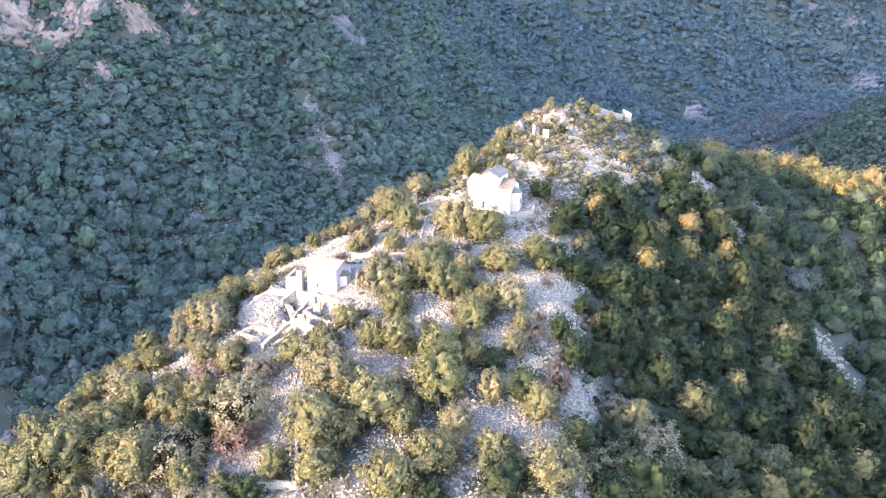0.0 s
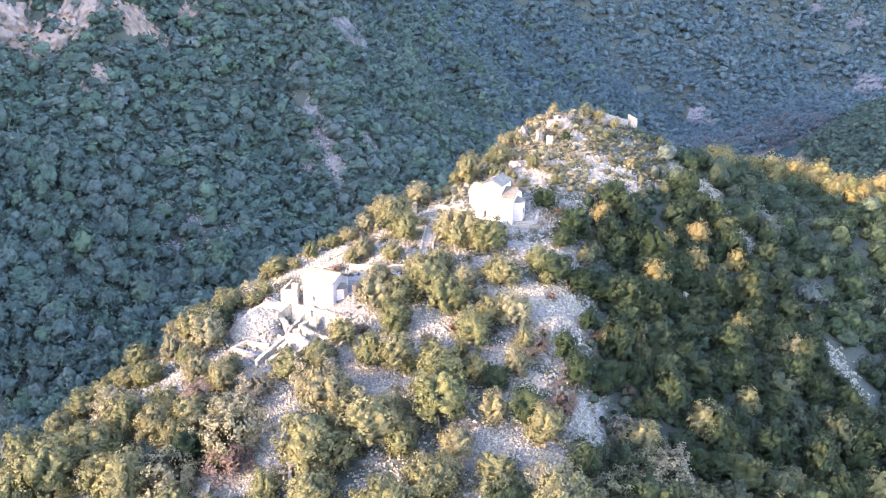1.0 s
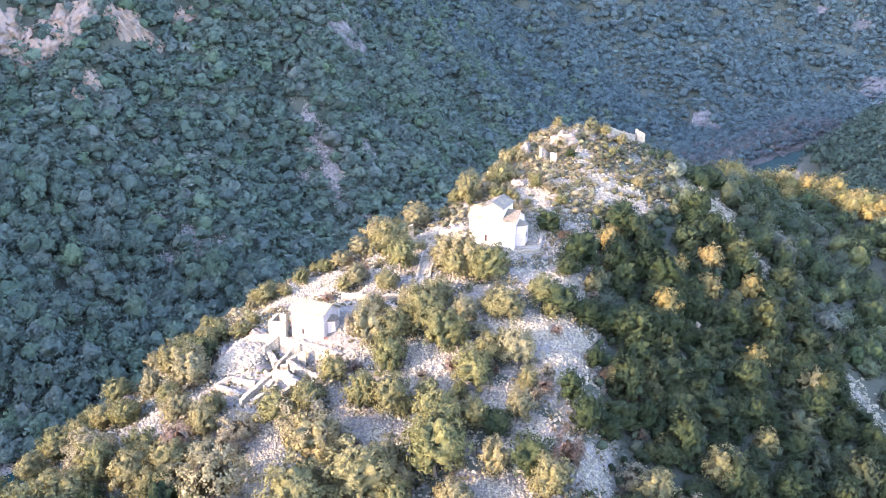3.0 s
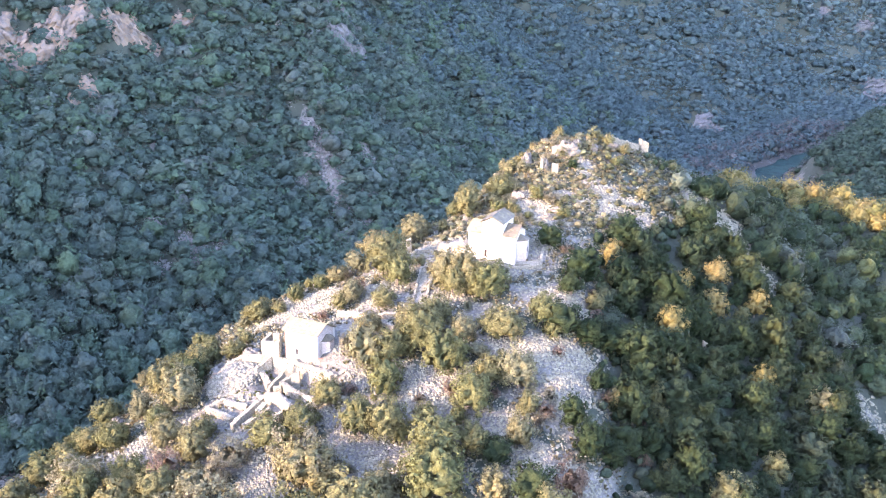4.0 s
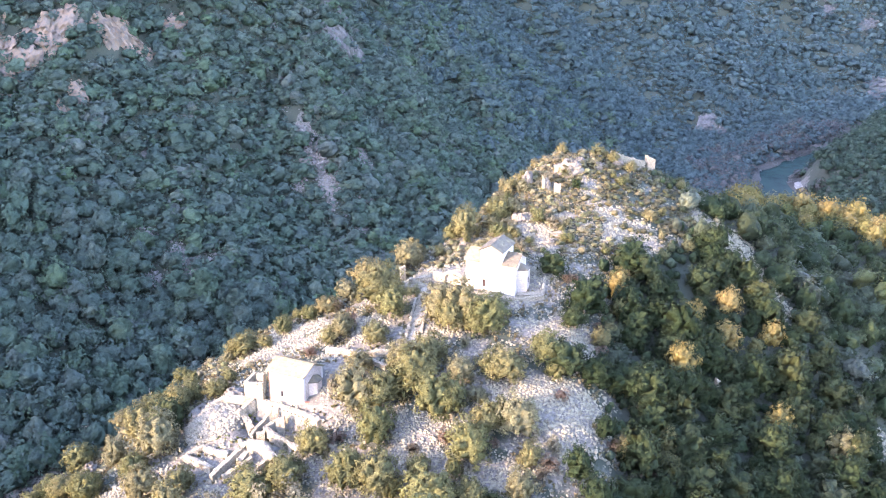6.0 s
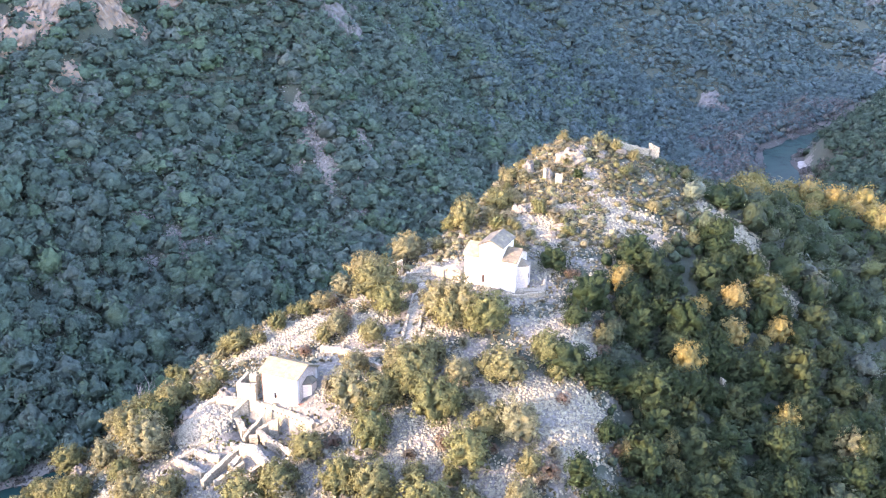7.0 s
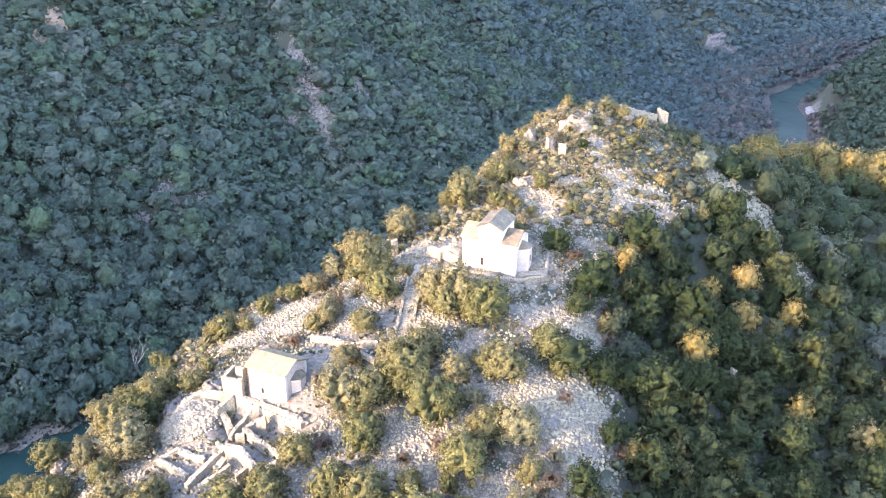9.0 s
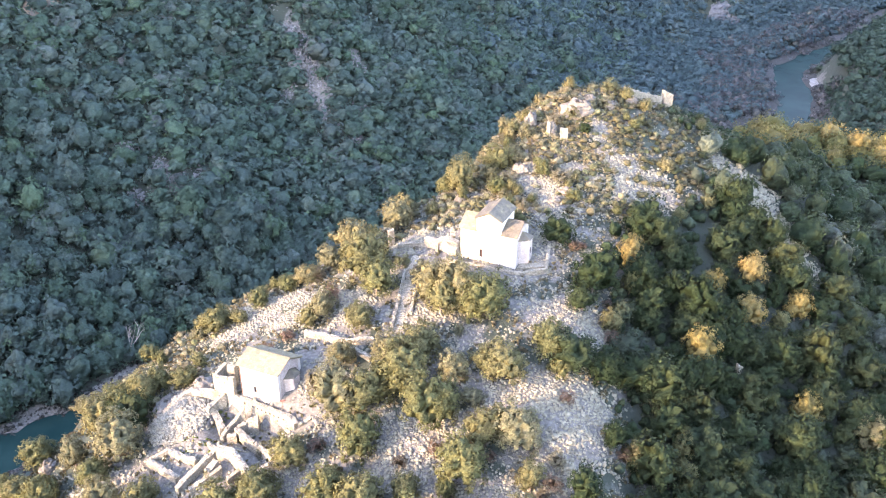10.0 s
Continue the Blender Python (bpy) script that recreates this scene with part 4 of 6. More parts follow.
SCREE_SHRUBS_MORE = [
    (49.5, -9.2, 3.5, 5.3), (45.7, -24.6, 5.6, 8.3), (26.6, 0.1, 4.0, 5.4), (9.0, 5.7, 4.2, 4.5),
]
TERRACE_SHRUBS = [
    (24.6, 14.8, 5.6, 6.6), (29.3, 15.8, 5.8, 7.2),
    (23.0, 17.8, 5.8, 8.6), (26.9, 16.5, 6.2, 9.2), (32.0, 13.4, 6.7, 8.4), (30.0, 12.8, 4.3, 4.6), (34.5, -0.5, 6.2, 6.7), (31.4, 0.4, 5.1, 5.7),
    (41.0, 4.7, 6.4, 6.9), (44.8, 1.9, 5.3, 6.9), (49.5, 1.6, 5.4, 6.2), (43.1, 0.4, 4.1, 4.4), (50.7, 21.5, 6.4, 8.1), (10.8, 29.4, 8.0, 7.4),
    (7.5, 38.7, 6.5, 6.9), (13.6, 22.2, 5.9, 7.6), (16.0, 44.5, 5.0, 6.5), (28.2, 53.7, 6.1, 7.4), (4.2, 19.7, 5.0, 3.9), (10.7, 14.7, 4.6, 5.0),
    (2.4, 17.7, 3.4, 3.2), (47.6, 15.6, 4.4, 4.8), (54.3, 9.6, 5.4, 5.8), (45.6, 32.4, 4.4, 4.6), (38.6, 36.6, 3.5, 3.6), (35.6, 58.7, 5.4, 4.9),
]
RIM_SHRUBS = [
    (-40.6, -4.6, 5.4, 4.4), (-36.4, -6.2, 5.0, 4.4),
    (-44.5, -3.2, 6.4, 5.0), (-48.6, -9.6, 6.0, 5.4),
    (-58.0, -28.4, 8.5, 7.6), (-55.0, -22.6, 7.6, 7.0), (-50.6, -16.0, 6.0, 5.4), (-46.0, -6.4, 5.6, 5.2), (-41.2, 3.2, 5.2, 5.0),
    (-37.0, 13.0, 4.0, 3.2), (-28.0, 24.0, 3.4, 2.2), (-60.0, -36.0, 8.0, 8.0), (-47.5, -11.0, 4.4, 4.4), (17.6, 50.6, 4.4, 4.2), (25.4, 57.4, 4.2, 3.8),
    (-30.5, 4.8, 6.0, 6.0), (-27.0, 6.8, 6.2, 6.5), (-24.0, 8.4, 5.0, 5.5), (-29.5, 9.5, 5.0, 5.0), (-22.6, 10.6, 4.2, 4.6),
    (-17.8, 9.2, 3.6, 4.2), (-16.0, 13.7, 2.8, 3.0), (-15.4, 24.6, 5.0, 4.5), (-17.5, 26.5, 4.0, 3.6), (-11.8, 24.6, 2.8, 2.8), (-8.4, 28.0, 3.4, 3.2),
    (-42.0, -12.0, 5.5, 5.5), (-36.1, -8.7, 5.4, 5.8), (-32.8, -2.0, 4.5, 5.3), (-27.6, -7.0, 4.6, 4.8), (-18.1, -13.8, 5.0, 4.6), (-24.6, -13.2, 5.3, 6.0),
    (-5.3, -18.0, 6.2, 5.6), (-1.2, -16.0, 6.0, 5.6), (-4.0, 30.8, 3.2, 3.0), (-0.4, 31.4, 4.2, 4.0), (4.1, 35.3, 4.6, 4.6),
]
NEAR_SHRUBS = [
    (10.1, -36.8, 9.1, 10.6), (1.4, -41.3, 9.0, 10.5), (1.6, -25.7, 7.8, 8.1), (12.9, -52.6, 8.4, 6.9), (21.2, -33.8, 8.4, 11.8), (13.8, -33.6, 7.0, 6.5),
    (19.9, -49.7, 7.7, 7.9), (-12.2, -35.1, 8.0, 11.1), (-5.4, -46.3, 4.8, 7.2), (38.2, -39.8, 6.2, 8.8), (35.8, -34.3, 6.0, 5.3), (39.3, -51.9, 8.5, 8.9),
    (51.9, -37.7, 6.4, 6.9), (55.3, -46.0, 9.0, 11.5), (30.3, -34.2, 4.4, 6.0), (48.3, -51.1, 7.5, 6.0), (30.8, -46.5, 5.6, 5.0), (-22.4, -40.2, 8.3, 12.2),
    (-28.5, -42.7, 9.3, 11.1), (-39.7, -30.2, 10.1, 8.5), (-44.1, -35.3, 10.0, 10.8), (-48.7, -39.1, 10.0, 10.8), (-37.2, -21.5, 6.9, 7.5), (-27.9, -27.4, 7.7, 7.1),
]
NEAR_SHRUBS_MORE = [
    (31.2, -54.9, 7.2, 5.8), (1.7, -47.0, 6.7, 7.2), (-14.4, -36.4, 5.1, 6.6), (45.0, -42.3, 5.8, 5.2), (23.6, -41.1, 5.8, 5.2), (6.5, -40.3, 5.9, 6.3),
]
BARE_SHRUBS = [
    (-13.0, -38.4, 5.6, 4.6, "russet"), (-15.9, -28.7, 3.4, 3.2, "russet"), (-22.5, -21.2, 4.0, 3.2, "russet"), (41.8, -33.3, 4.6, 4.2, "russet"),
    (53.3, -29.4, 4.2, 5.6, "dry"), (37.2, -52.0, 6.0, 5.6, "dry"), (47.5, -46.2, 5.0, 4.4, "dry"), (57.2, -41.0, 7.2, 8.0, "dry"), (53.6, -38.4, 5.0, 6.0, "dry"), (61.0, -34.5, 5.0, 5.6, "dry"),
    (30.5, -51.3, 4.4, 4.4, "dry"),
]


SHRUB_RNG = np.random.RandomState(5)
TAKEN = []
for rows, group, kinds in ((SCREE_SHRUBS, "shrubs on the scree", ("olive",)), (SCREE_SHRUBS_MORE, "shrubs on the scree", ("olive",)),
                           (TERRACE_SHRUBS, "shrubs below the upper church", ("olive",)), (RIM_SHRUBS, "shrubs along the rim", ("olive",)),
                           (NEAR_SHRUBS, "shrubs of the lower hill", ("olive", "olive", "dry", "olive", "olive")), (NEAR_SHRUBS_MORE, "shrubs of the lower hill", ("olive",))):
    for k, (sx, sy, sw, sh) in enumerate(rows):
        # eastern and some near shrubs take the green kind, shade in its colour
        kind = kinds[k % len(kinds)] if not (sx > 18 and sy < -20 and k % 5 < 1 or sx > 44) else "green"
        plant(kind, sx, sy, sw * (1.2 if sx > -20 else 1.08), sh, SHRUB_RNG, group)
        TAKEN.append((sx, sy, sw * 0.5))


# taller trees on the shaded flank, sunlit gold painted into their leaf colour
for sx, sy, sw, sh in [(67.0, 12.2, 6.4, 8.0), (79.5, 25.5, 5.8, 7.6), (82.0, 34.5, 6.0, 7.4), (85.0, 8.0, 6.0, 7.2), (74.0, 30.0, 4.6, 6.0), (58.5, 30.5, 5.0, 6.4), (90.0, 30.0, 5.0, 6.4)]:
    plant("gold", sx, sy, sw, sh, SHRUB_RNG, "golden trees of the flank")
    TAKEN.append((sx, sy, sw * 0.5))


# leafless winter trees between the evergreens
for sx, sy, sw, sh, kind in BARE_SHRUBS:
    plant(kind, sx, sy, sw * 1.25, sh * 1.25, SHRUB_RNG, "bare shrubs of the scree")
    TAKEN.append((sx, sy, sw * 0.5))


def clear_spot(x, y, r):
    return all((x - a) ** 2 + (y - b) ** 2 > (0.62 * (r + c)) ** 2 for a, b, c in TAKEN)


def sow(count, x0, x1, y0, y1, wide, chooser, seed, group, ok):
    """Plants up to count shrubs at random over a stretch of the plan where ok() allows."""
    rng = np.random.RandomState(seed)
    done = 0
    for _ in range(count * 30):
        if done >= count:
            return
        x, y = rng.uniform(x0, x1), rng.uniform(y0, y1)
        w = rng.uniform(*wide)
        if ok(x, y) and clear_spot(x, y, w * 0.5):
            kind = chooser(x, y, rng)
            plant(kind, x, y, w, w * rng.uniform(0.85, 1.2), rng, group)
            TAKEN.append((x, y, w * 0.5))
            done += 1


def not_bare(x, y):
    return bare_at(np.array([x]), np.array([y]), ALL_SCREE, 0.5)[0] < 0.3


def inside_rim(x, y):
    _, d, side = along(RIM_D, np.array([x]), np.array([y]))
    return side[0] < 0 or d[0] < 1


# lower left flank, rim and back of the hill
sow(62, -60, -12, -62, 4, (4.0, 7.5), lambda x, y, r: "olive" if r.rand() < 0.66 else ("green" if r.rand() < 0.2 else "dry"), 31, "shrubs of the lower hill",
    lambda x, y: not_bare(x, y) and inside_rim(x - 2, y + 2) and not (x < -26 and y > -16))
sow(9, -40, 40, 6, 66, (2.2, 3.8), lambda x, y, r: "olive" if r.rand() < 0.5 else "dry", 32, "shrubs along the rim",
    lambda x, y: not_bare(x, y) and inside_rim(x, y) and not inside_rim(x - 7, y + 7))
# front of the hill
sow(22, -12, 62, -62, 2, (3.0, 5.5), lambda x, y, r: "olive" if r.rand() < 0.6 else ("green" if r.rand() < 0.7 else "dry"), 33, "shrubs of the lower hill", not_bare)
# small twiggy bushes on the scree
sow(34, -14, 58, -34, 34, (1.4, 2.8), lambda x, y, r: "russet" if r.rand() < 0.7 else "dry", 35, "bare shrubs of the scree", lambda x, y: inside_rim(x, y) and math.hypot(x + 3.5, y - 3) > 7 and math.hypot(x - 33, y - 29) > 10)
# larger bushes of the summit
sow(22, 34, 52, 42, 78, (2.2, 3.8), lambda x, y, r: "dry" if r.rand() < 0.3 else "olive", 36, "low scrub of the summit",
    lambda x, y: not_bare(x, y) and inside_rim(x, y) and near_hill(np.array([x]), np.array([y]))[0] < 19 and math.hypot(x - 48.5, y - 62) > 6)
sow(38, 36, 84, 40, 88, (1.7, 3.3), lambda x, y, r: "dry" if (x < 62 and r.rand() < 0.4) else ("olive" if r.rand() < 0.6 else "green"), 34, "low scrub of the summit",
    lambda x, y: not_bare(x, y) and near_hill(np.array([x]), np.array([y]))[0] > 8 and math.hypot(x - 48.5, y - 62) > 4.5)


# ---- woodland ----
def small_crowns(rng, count, tufts, leaves, leaf, body, tall=1.0, own=0.5):
    """Some crowns to repeat over a wood."""
    return [crown_shape(rng, tufts, leaves, leaf, tall * (0.85 + 0.05 * k), 1.0, body, 0.64, own) for k in range(count)]


def woodland(name, P, wide, shapes, mat, label, seed, sink=0.12, squat=1.0):
    """Crowns standing close together, joined into one sheet of wood."""
    rng = np.random.RandomState(seed)
    z = land(P[:, 0], P[:, 1])
    Vs, Ns, Qs, Ts, Ls, tones, base = [], [], [], [], [], [], 0
    pick = rng.randint(0, len(shapes), len(P))
    for k, (sv, sn, sq, st, sl) in enumerate(shapes):
        m = pick == k
        n = int(m.sum())
        if not n:
            continue
        a = rng.rand(n)[:, None] * 6.283
        s = wide[m]
        c, d = np.cos(a), np.sin(a)
        x, y = sv[None, :, 0] * c - sv[None, :, 1] * d, sv[None, :, 0] * d + sv[None, :, 1] * c
        hz = rng.uniform(0.8, 1.15, n) * squat
        v = np.stack([x * s[:, None] + P[m, 0, None], y * s[:, None] + P[m, 1, None], sv[None, :, 2] * (s * hz)[:, None] + (z[m] - sink * s)[:, None]], -1)
        Vs.append(v.reshape(-1, 3))
        tones.append(np.repeat(rng.rand(n), len(sv)))
        Ns.append(np.stack([sn[None, :, 0] * c - sn[None, :, 1] * d, sn[None, :, 0] * d + sn[None, :, 1] * c, sn[None, :, 2] + 0 * c], -1).reshape(-1, 3))
        off = (base + np.arange(n) * len(sv))[:, None, None]
        Qs.append((sq[None] + off).reshape(-1, 4))
        Ts.append((st[None] + off).reshape(-1, 3))
        Ls.append((sl[None] + off).reshape(-1, 3))
        base += n * len(sv)
    me = leafy_mesh(name, np.concatenate(Vs), np.concatenate(Ns), np.concatenate(Qs), np.concatenate(Ts), np.concatenate(Ls), mat)
    me.attributes.new("tone", "FLOAT", "POINT").data.foreach_set("value", np.concatenate(tones).astype(np.float32))
    return tagged(new(name, me), label, "woodland", kind="stuff")


def jittered(x0, x1, y0, y1, step, rng):
    X, Y = np.meshgrid(np.arange(x0, x1, step), np.arange(y0, y1, step))
    P = np.stack([X.ravel(), Y.ravel()], 1)
    return P + rng.uniform(-0.45 * step, 0.45 * step, P.shape)


def build_woods():
    rng = np.random.RandomState(71)
    # the shaded flank and the shoulder
    P = jittered(46, 190, -62, 134, 4.9, rng)
    x, y = P[:, 0], P[:, 1]
    r, d, side = blended(CREST_D, x, y, 3.0)
    ok = ((d > r[:, 5] - 2) & (side > 0)) & (bare_at(x, y, ALL_SCREE, 0.6) < 0.4)
    ok &= ~((x < 80) & (y > 38 + 0.2 * (80 - x))) & (land(x, y) > -75)
    ok &= ~((x > 46) & (x < 56) & (y > -8) & (y < 2))
    _, ds, _ = along(SHOULDER_D, x, y)
    ok &= ~((x > 76) & (x < 101) & (ds < 14))
    ok &= bare_at(x, y, (EAST_STRIP,), 0.6) < 0.4
    P = P[ok]
    free = np.array([clear_spot(a, b, 2.0) for a, b in P])
    P = P[free]
    order = np.argsort(np.hypot(P[:, 0] - 60, 0.8 * (P[:, 1] + 10)))
    for a, b in P[order[:240]]:
        w = 3.8 + 4.2 * rng.rand() ** 1.5
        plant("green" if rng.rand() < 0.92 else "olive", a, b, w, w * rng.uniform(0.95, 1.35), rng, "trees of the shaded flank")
        TAKEN.append((a, b, w * 0.5))
    P = P[order[240:]]
    near = small_crowns(rng, 9, 26, 300, 0.040, (11, 16))
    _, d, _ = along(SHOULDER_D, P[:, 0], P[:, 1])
    # crest trees of the shoulder get the leaf with sunlight in its colour
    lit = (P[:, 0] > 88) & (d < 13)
    woodland("shoulder_woodland", P[lit], rng.uniform(5.0, 8.4, int(lit.sum())), near, LEAF_SUN_GOLD, "trees along the far shoulder of the hill, sunlight painted gold-olive into their leaves", 70)
    P = P[~lit]
    woodland("hill_woodland", P, 4.0 + 4.6 * rng.rand(len(P)) ** 1.4, near, LEAF_WOOD_SHADE, "dense evergreen woodland on the shaded flank of the hill", 72)
    U = jittered(46, 116, -62, 62, 2.7, rng)
    r, d, side = blended(CREST_D, U[:, 0], U[:, 1], 3.0)
    U = U[(side > 0) & (d > r[:, 5] - 4) & (bare_at(U[:, 0], U[:, 1], ALL_SCREE + (EAST_STRIP,), 0.6) < 0.3) & ~((U[:, 0] < 76) & (U[:, 1] > 52))]
    woodland("undergrowth", U, rng.uniform(1.8, 3.4, len(U)), small_crowns(rng, 8, 10, 50, 0.06, (6, 8)), LEAF_WOOD_SHADE, "low undergrowth between the trees of the flank, shade put into its dark green", 69)
    U = jittered(72, 104, 76, 116, 2.4, rng)
    _, ds, _ = along(SHOULDER_D, U[:, 0], U[:, 1])
    U = U[(ds < 15) & (U[:, 0] > 76)]
    woodland("saddle_scrub", U, rng.uniform(1.4, 2.8, len(U)), small_crowns(rng, 8, 10, 50, 0.06, (6, 8)), LEAF_WOOD_SHADE, "low olive-green scrub over the saddle of the hill", 68)
    # low scrub over the summit and the rim
    S = jittered(-40, 90, -4, 92, 1.5, rng)
    x, y = S[:, 0], S[:, 1]
    r, d, side = blended(CREST_D, x, y, 3.0)
    top = (near_hill(x, y) > 9.5) & (y > 40)
    _, brink, out = along(RIM_D, x, y)
    rim = ((out < 0) & (brink < 13) | (out > 0) & (brink < 4)) & (waves(x, y, 6, 81) > np.where((x > -18) & (x < 14), 0.25, -0.1))
    S = S[(top | rim) & ((bare_at(x, y, ALL_SCREE, 0.6) < 0.3) | (rng.rand(len(x)) < np.where(x > 52, 0.36, 0.22)) & (y > 40)) & (waves(x, y, 7, 78) < np.where(y > 40, 0.6, 0.25))]
    S = S[np.array([clear_spot(a, b, 0.6) for a, b in S])]
    low = small_crowns(rng, 8, 12, 72, 0.055, (7, 9))
    gold = rng.rand(len(S)) < np.where(S[:, 0] < 30, 0.9, np.where(S[:, 0] < 60, 0.5, 0.15))
    woodland("summit_scrub", S[gold], rng.uniform(1.1, 2.6, int(gold.sum())), low, LEAF_DRY, "low golden winter scrub over the summit", 79, 0.16, 0.62)
    woodland("summit_heath", S[~gold], rng.uniform(1.2, 2.8, int((~gold).sum())), low, LEAF_HEATH, "low olive-green scrub over the summit", 80, 0.16, 0.62)
    # green turf and weeds inside the ruined rooms
    Q = np.concatenate([jittered(-10.4, -7.0, -0.6, 2.2, 0.5, rng), jittered(-14.5, -9.5, -6.2, -2.8, 0.8, rng), jittered(-5.6, -3.6, -2.0, -0.8, 0.5, rng)])
    Q = Q[waves(Q[:, 0], Q[:, 1], 2.4, 88) > -0.3]
    woodland("ruin_turf", Q, rng.uniform(0.5, 1.0, len(Q)), low, LEAF_TURF, "green turf and weeds on the floors of the ruined rooms", 89, 0.2, 0.4)
    # left flank down to the river, behind the rim
    P = jittered(-130, 130, 10, 260, 5.4, rng)
    z, hill = land(P[:, 0], P[:, 1]), near_hill(P[:, 0], P[:, 1])
    r, d, side = blended(CREST_D, P[:, 0], P[:, 1], 3.0)
    P = P[(z < hill + 4) & (z > RIVER_Z + 4) & (z < -70) & (P[:, 0] > -30) & (((side < 0) & (d > r[:, 3] + 16)) | (P[:, 1] > 100)) & (P[:, 1] < 190)]
    P = P[np.array([clear_spot(a, b, 2.0) for a, b in P])]
    far = small_crowns(rng, 12, 16, 64, 0.088, (6, 9), 0.8, 0.22)
    middle = small_crowns(rng, 12, 24, 200, 0.056, (9, 12), 0.9, 0.35)
    woodland("gorge_woodland", P, rng.uniform(5.0, 8.0, len(P)), middle, LEAF_WOOD_SHADE, "evergreen woodland on the steep side of the gorge", 73)
    # the great slope
    _, d, side = along(FOOT_D, *(Q := jittered(-330, 210, 110, 700, 5.0, rng)).T)
    z = land(Q[:, 0], Q[:, 1])
    seen = (Q[:, 0] > -30 - 0.60 * (Q[:, 1] + 60)) & (Q[:, 0] < 60 + 0.50 * (Q[:, 1] + 60))
    Q = Q[(side > 0) & (d > 3) & (z > RIVER_Z + 1.5) & (z < 66) & seen & (bare_at(Q[:, 0], Q[:, 1], (FAR_SCREE,), 2.5) < 0.5)]
    Q = Q[~((Q[:, 0] > 5) & (Q[:, 0] < 150) & (Q[:, 1] < 290))]
    gaps = waves(Q[:, 0], Q[:, 1], 28, 74) + 0.5 * waves(Q[:, 0], Q[:, 1], 11, 75)
    Q = Q[gaps < 1.6]
    cl = bare_at(Q[:, 0], Q[:, 1], (CLIFFS,), 4.0)
    Q = Q[(cl < 0.4) | (rng.rand(len(Q)) < 0.26)]
    wide = 6.8 + 5.4 * rng.rand(len(Q)) ** 1.4
    close = Q[:, 1] < 245
    woodland("slope_woodland", Q[close], wide[close] * 1.16, middle, LEAF_SLOPE_HAZE, "evergreen woodland at the foot of the shaded slope", 75)
    # share of crowns with haze in their colour grows with distance
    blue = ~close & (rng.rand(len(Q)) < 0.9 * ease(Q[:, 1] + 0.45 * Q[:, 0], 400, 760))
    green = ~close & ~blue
    woodland("slope_woodland", Q[green], wide[green] * 1.30, far, LEAF_SLOPE_HAZE, "evergreen woodland covering the shaded slope across the gorge", 76, 0.26, 0.80)
    woodland("slope_woodland", Q[blue], wide[blue] * 1.30, far, LEAF_FAR_HAZE, "evergreen woodland covering the upper slope across the gorge, haze in its blue-grey colour", 87, 0.26, 0.80)
    # leafless thicket along the river
    Q = jittered(170, 440, 370, 740, 5.6, rng)
    _, wet, _ = along(RIVER_D, Q[:, 0], Q[:, 1])
    bank = along(RIVER_D, Q[:, 0], Q[:, 1])[2]
    Q = Q[(wet > np.where(bank > 0, 11.5, 13.5)) & (wet < np.where(bank > 0, 62, 26) + 12 * waves(Q[:, 0], Q[:, 1], 50, 83)) & (bare_at(Q[:, 0], Q[:, 1], (GRAVEL_BAR,), 1.0) < 0.5) & (waves(Q[:, 0], Q[:, 1], 34, 84) > -0.5) & (land(Q[:, 0], Q[:, 1]) < RIVER_Z + 14)]
    woodland("riverside_thicket", Q, rng.uniform(5.0, 9.0, len(Q)), far, LEAF_THICKET, "grey-brown leafless thicket on the river flats", 85)
    # slope of the hill towards the south
    Q = jittered(-70, 130, -240, -64, 13.0, rng)
    _, brink, out = along(RIM_D, Q[:, 0], Q[:, 1])
    Q = Q[(out < 0) | (brink < 6)]
    woodland("southern_woodland", Q, rng.uniform(5.0, 8.5, len(Q)), middle, LEAF_WOOD_SHADE, "open evergreen woodland on the southern spur of the hill", 86)
    # far down the valley, and the low hill on the other bank
    tiny = small_crowns(rng, 8, 9, 36, 0.11, (5, 7), 0.75, 0.22)
    for y0, y1, step, low, high in ((330, 760, 6.6, 8.6, 12.2), (760, 1350, 9.6, 12.0, 17.0)):
        Q = jittered(60, 900, y0, y1, step, rng)
        z = land(Q[:, 0], Q[:, 1])
        seen = (Q[:, 0] > 0.10 * Q[:, 1]) & (Q[:, 0] < 110 + 0.56 * (Q[:, 1] + 110))
        dup = (Q[:, 0] < 210) & (Q[:, 1] < 700)
        _, d, side = along(FOOT_D, Q[:, 0], Q[:, 1])
        _, wet, bank = along(RIVER_D, Q[:, 0], Q[:, 1])
        ok = (wet > 15) & (z > RIVER_Z + 1.6) & (z < 90) & seen & ~(dup & (side > 0) & (d > 3)) & (bare_at(Q[:, 0], Q[:, 1], (CLIFFS,), 2.0) < 0.5)
        ok &= bare_at(Q[:, 0], Q[:, 1], (GRAVEL_BAR,), 1.0) < 0.5
        near_bank = (bank < 0) & (Q[:, 1] < 760)
        P = Q[ok & ~near_bank]
        woodland("valley_woodland", P, rng.uniform(low, high, len(P)), tiny, LEAF_FAR_HAZE, "evergreen woodland on the distant valley sides", 77, 0.2, 0.85)
        P = Q[ok & near_bank]
        if len(P):
            woodland("bank_woodland", P, rng.uniform(low - 1, high - 1, len(P)), tiny, LEAF_BANK, "green scrub woodland on the low hill beside the river", 78)


build_woods()

# ---- lower chapel ----
CHAPEL = Matrix(((0.9166, 0.3998, 0, 0.0), (-0.3998, 0.9166, 0, 0.0), (0, 0, 1, 0.0), (0, 0, 0, 1)))  # x along the long wall, from the near corner to -x


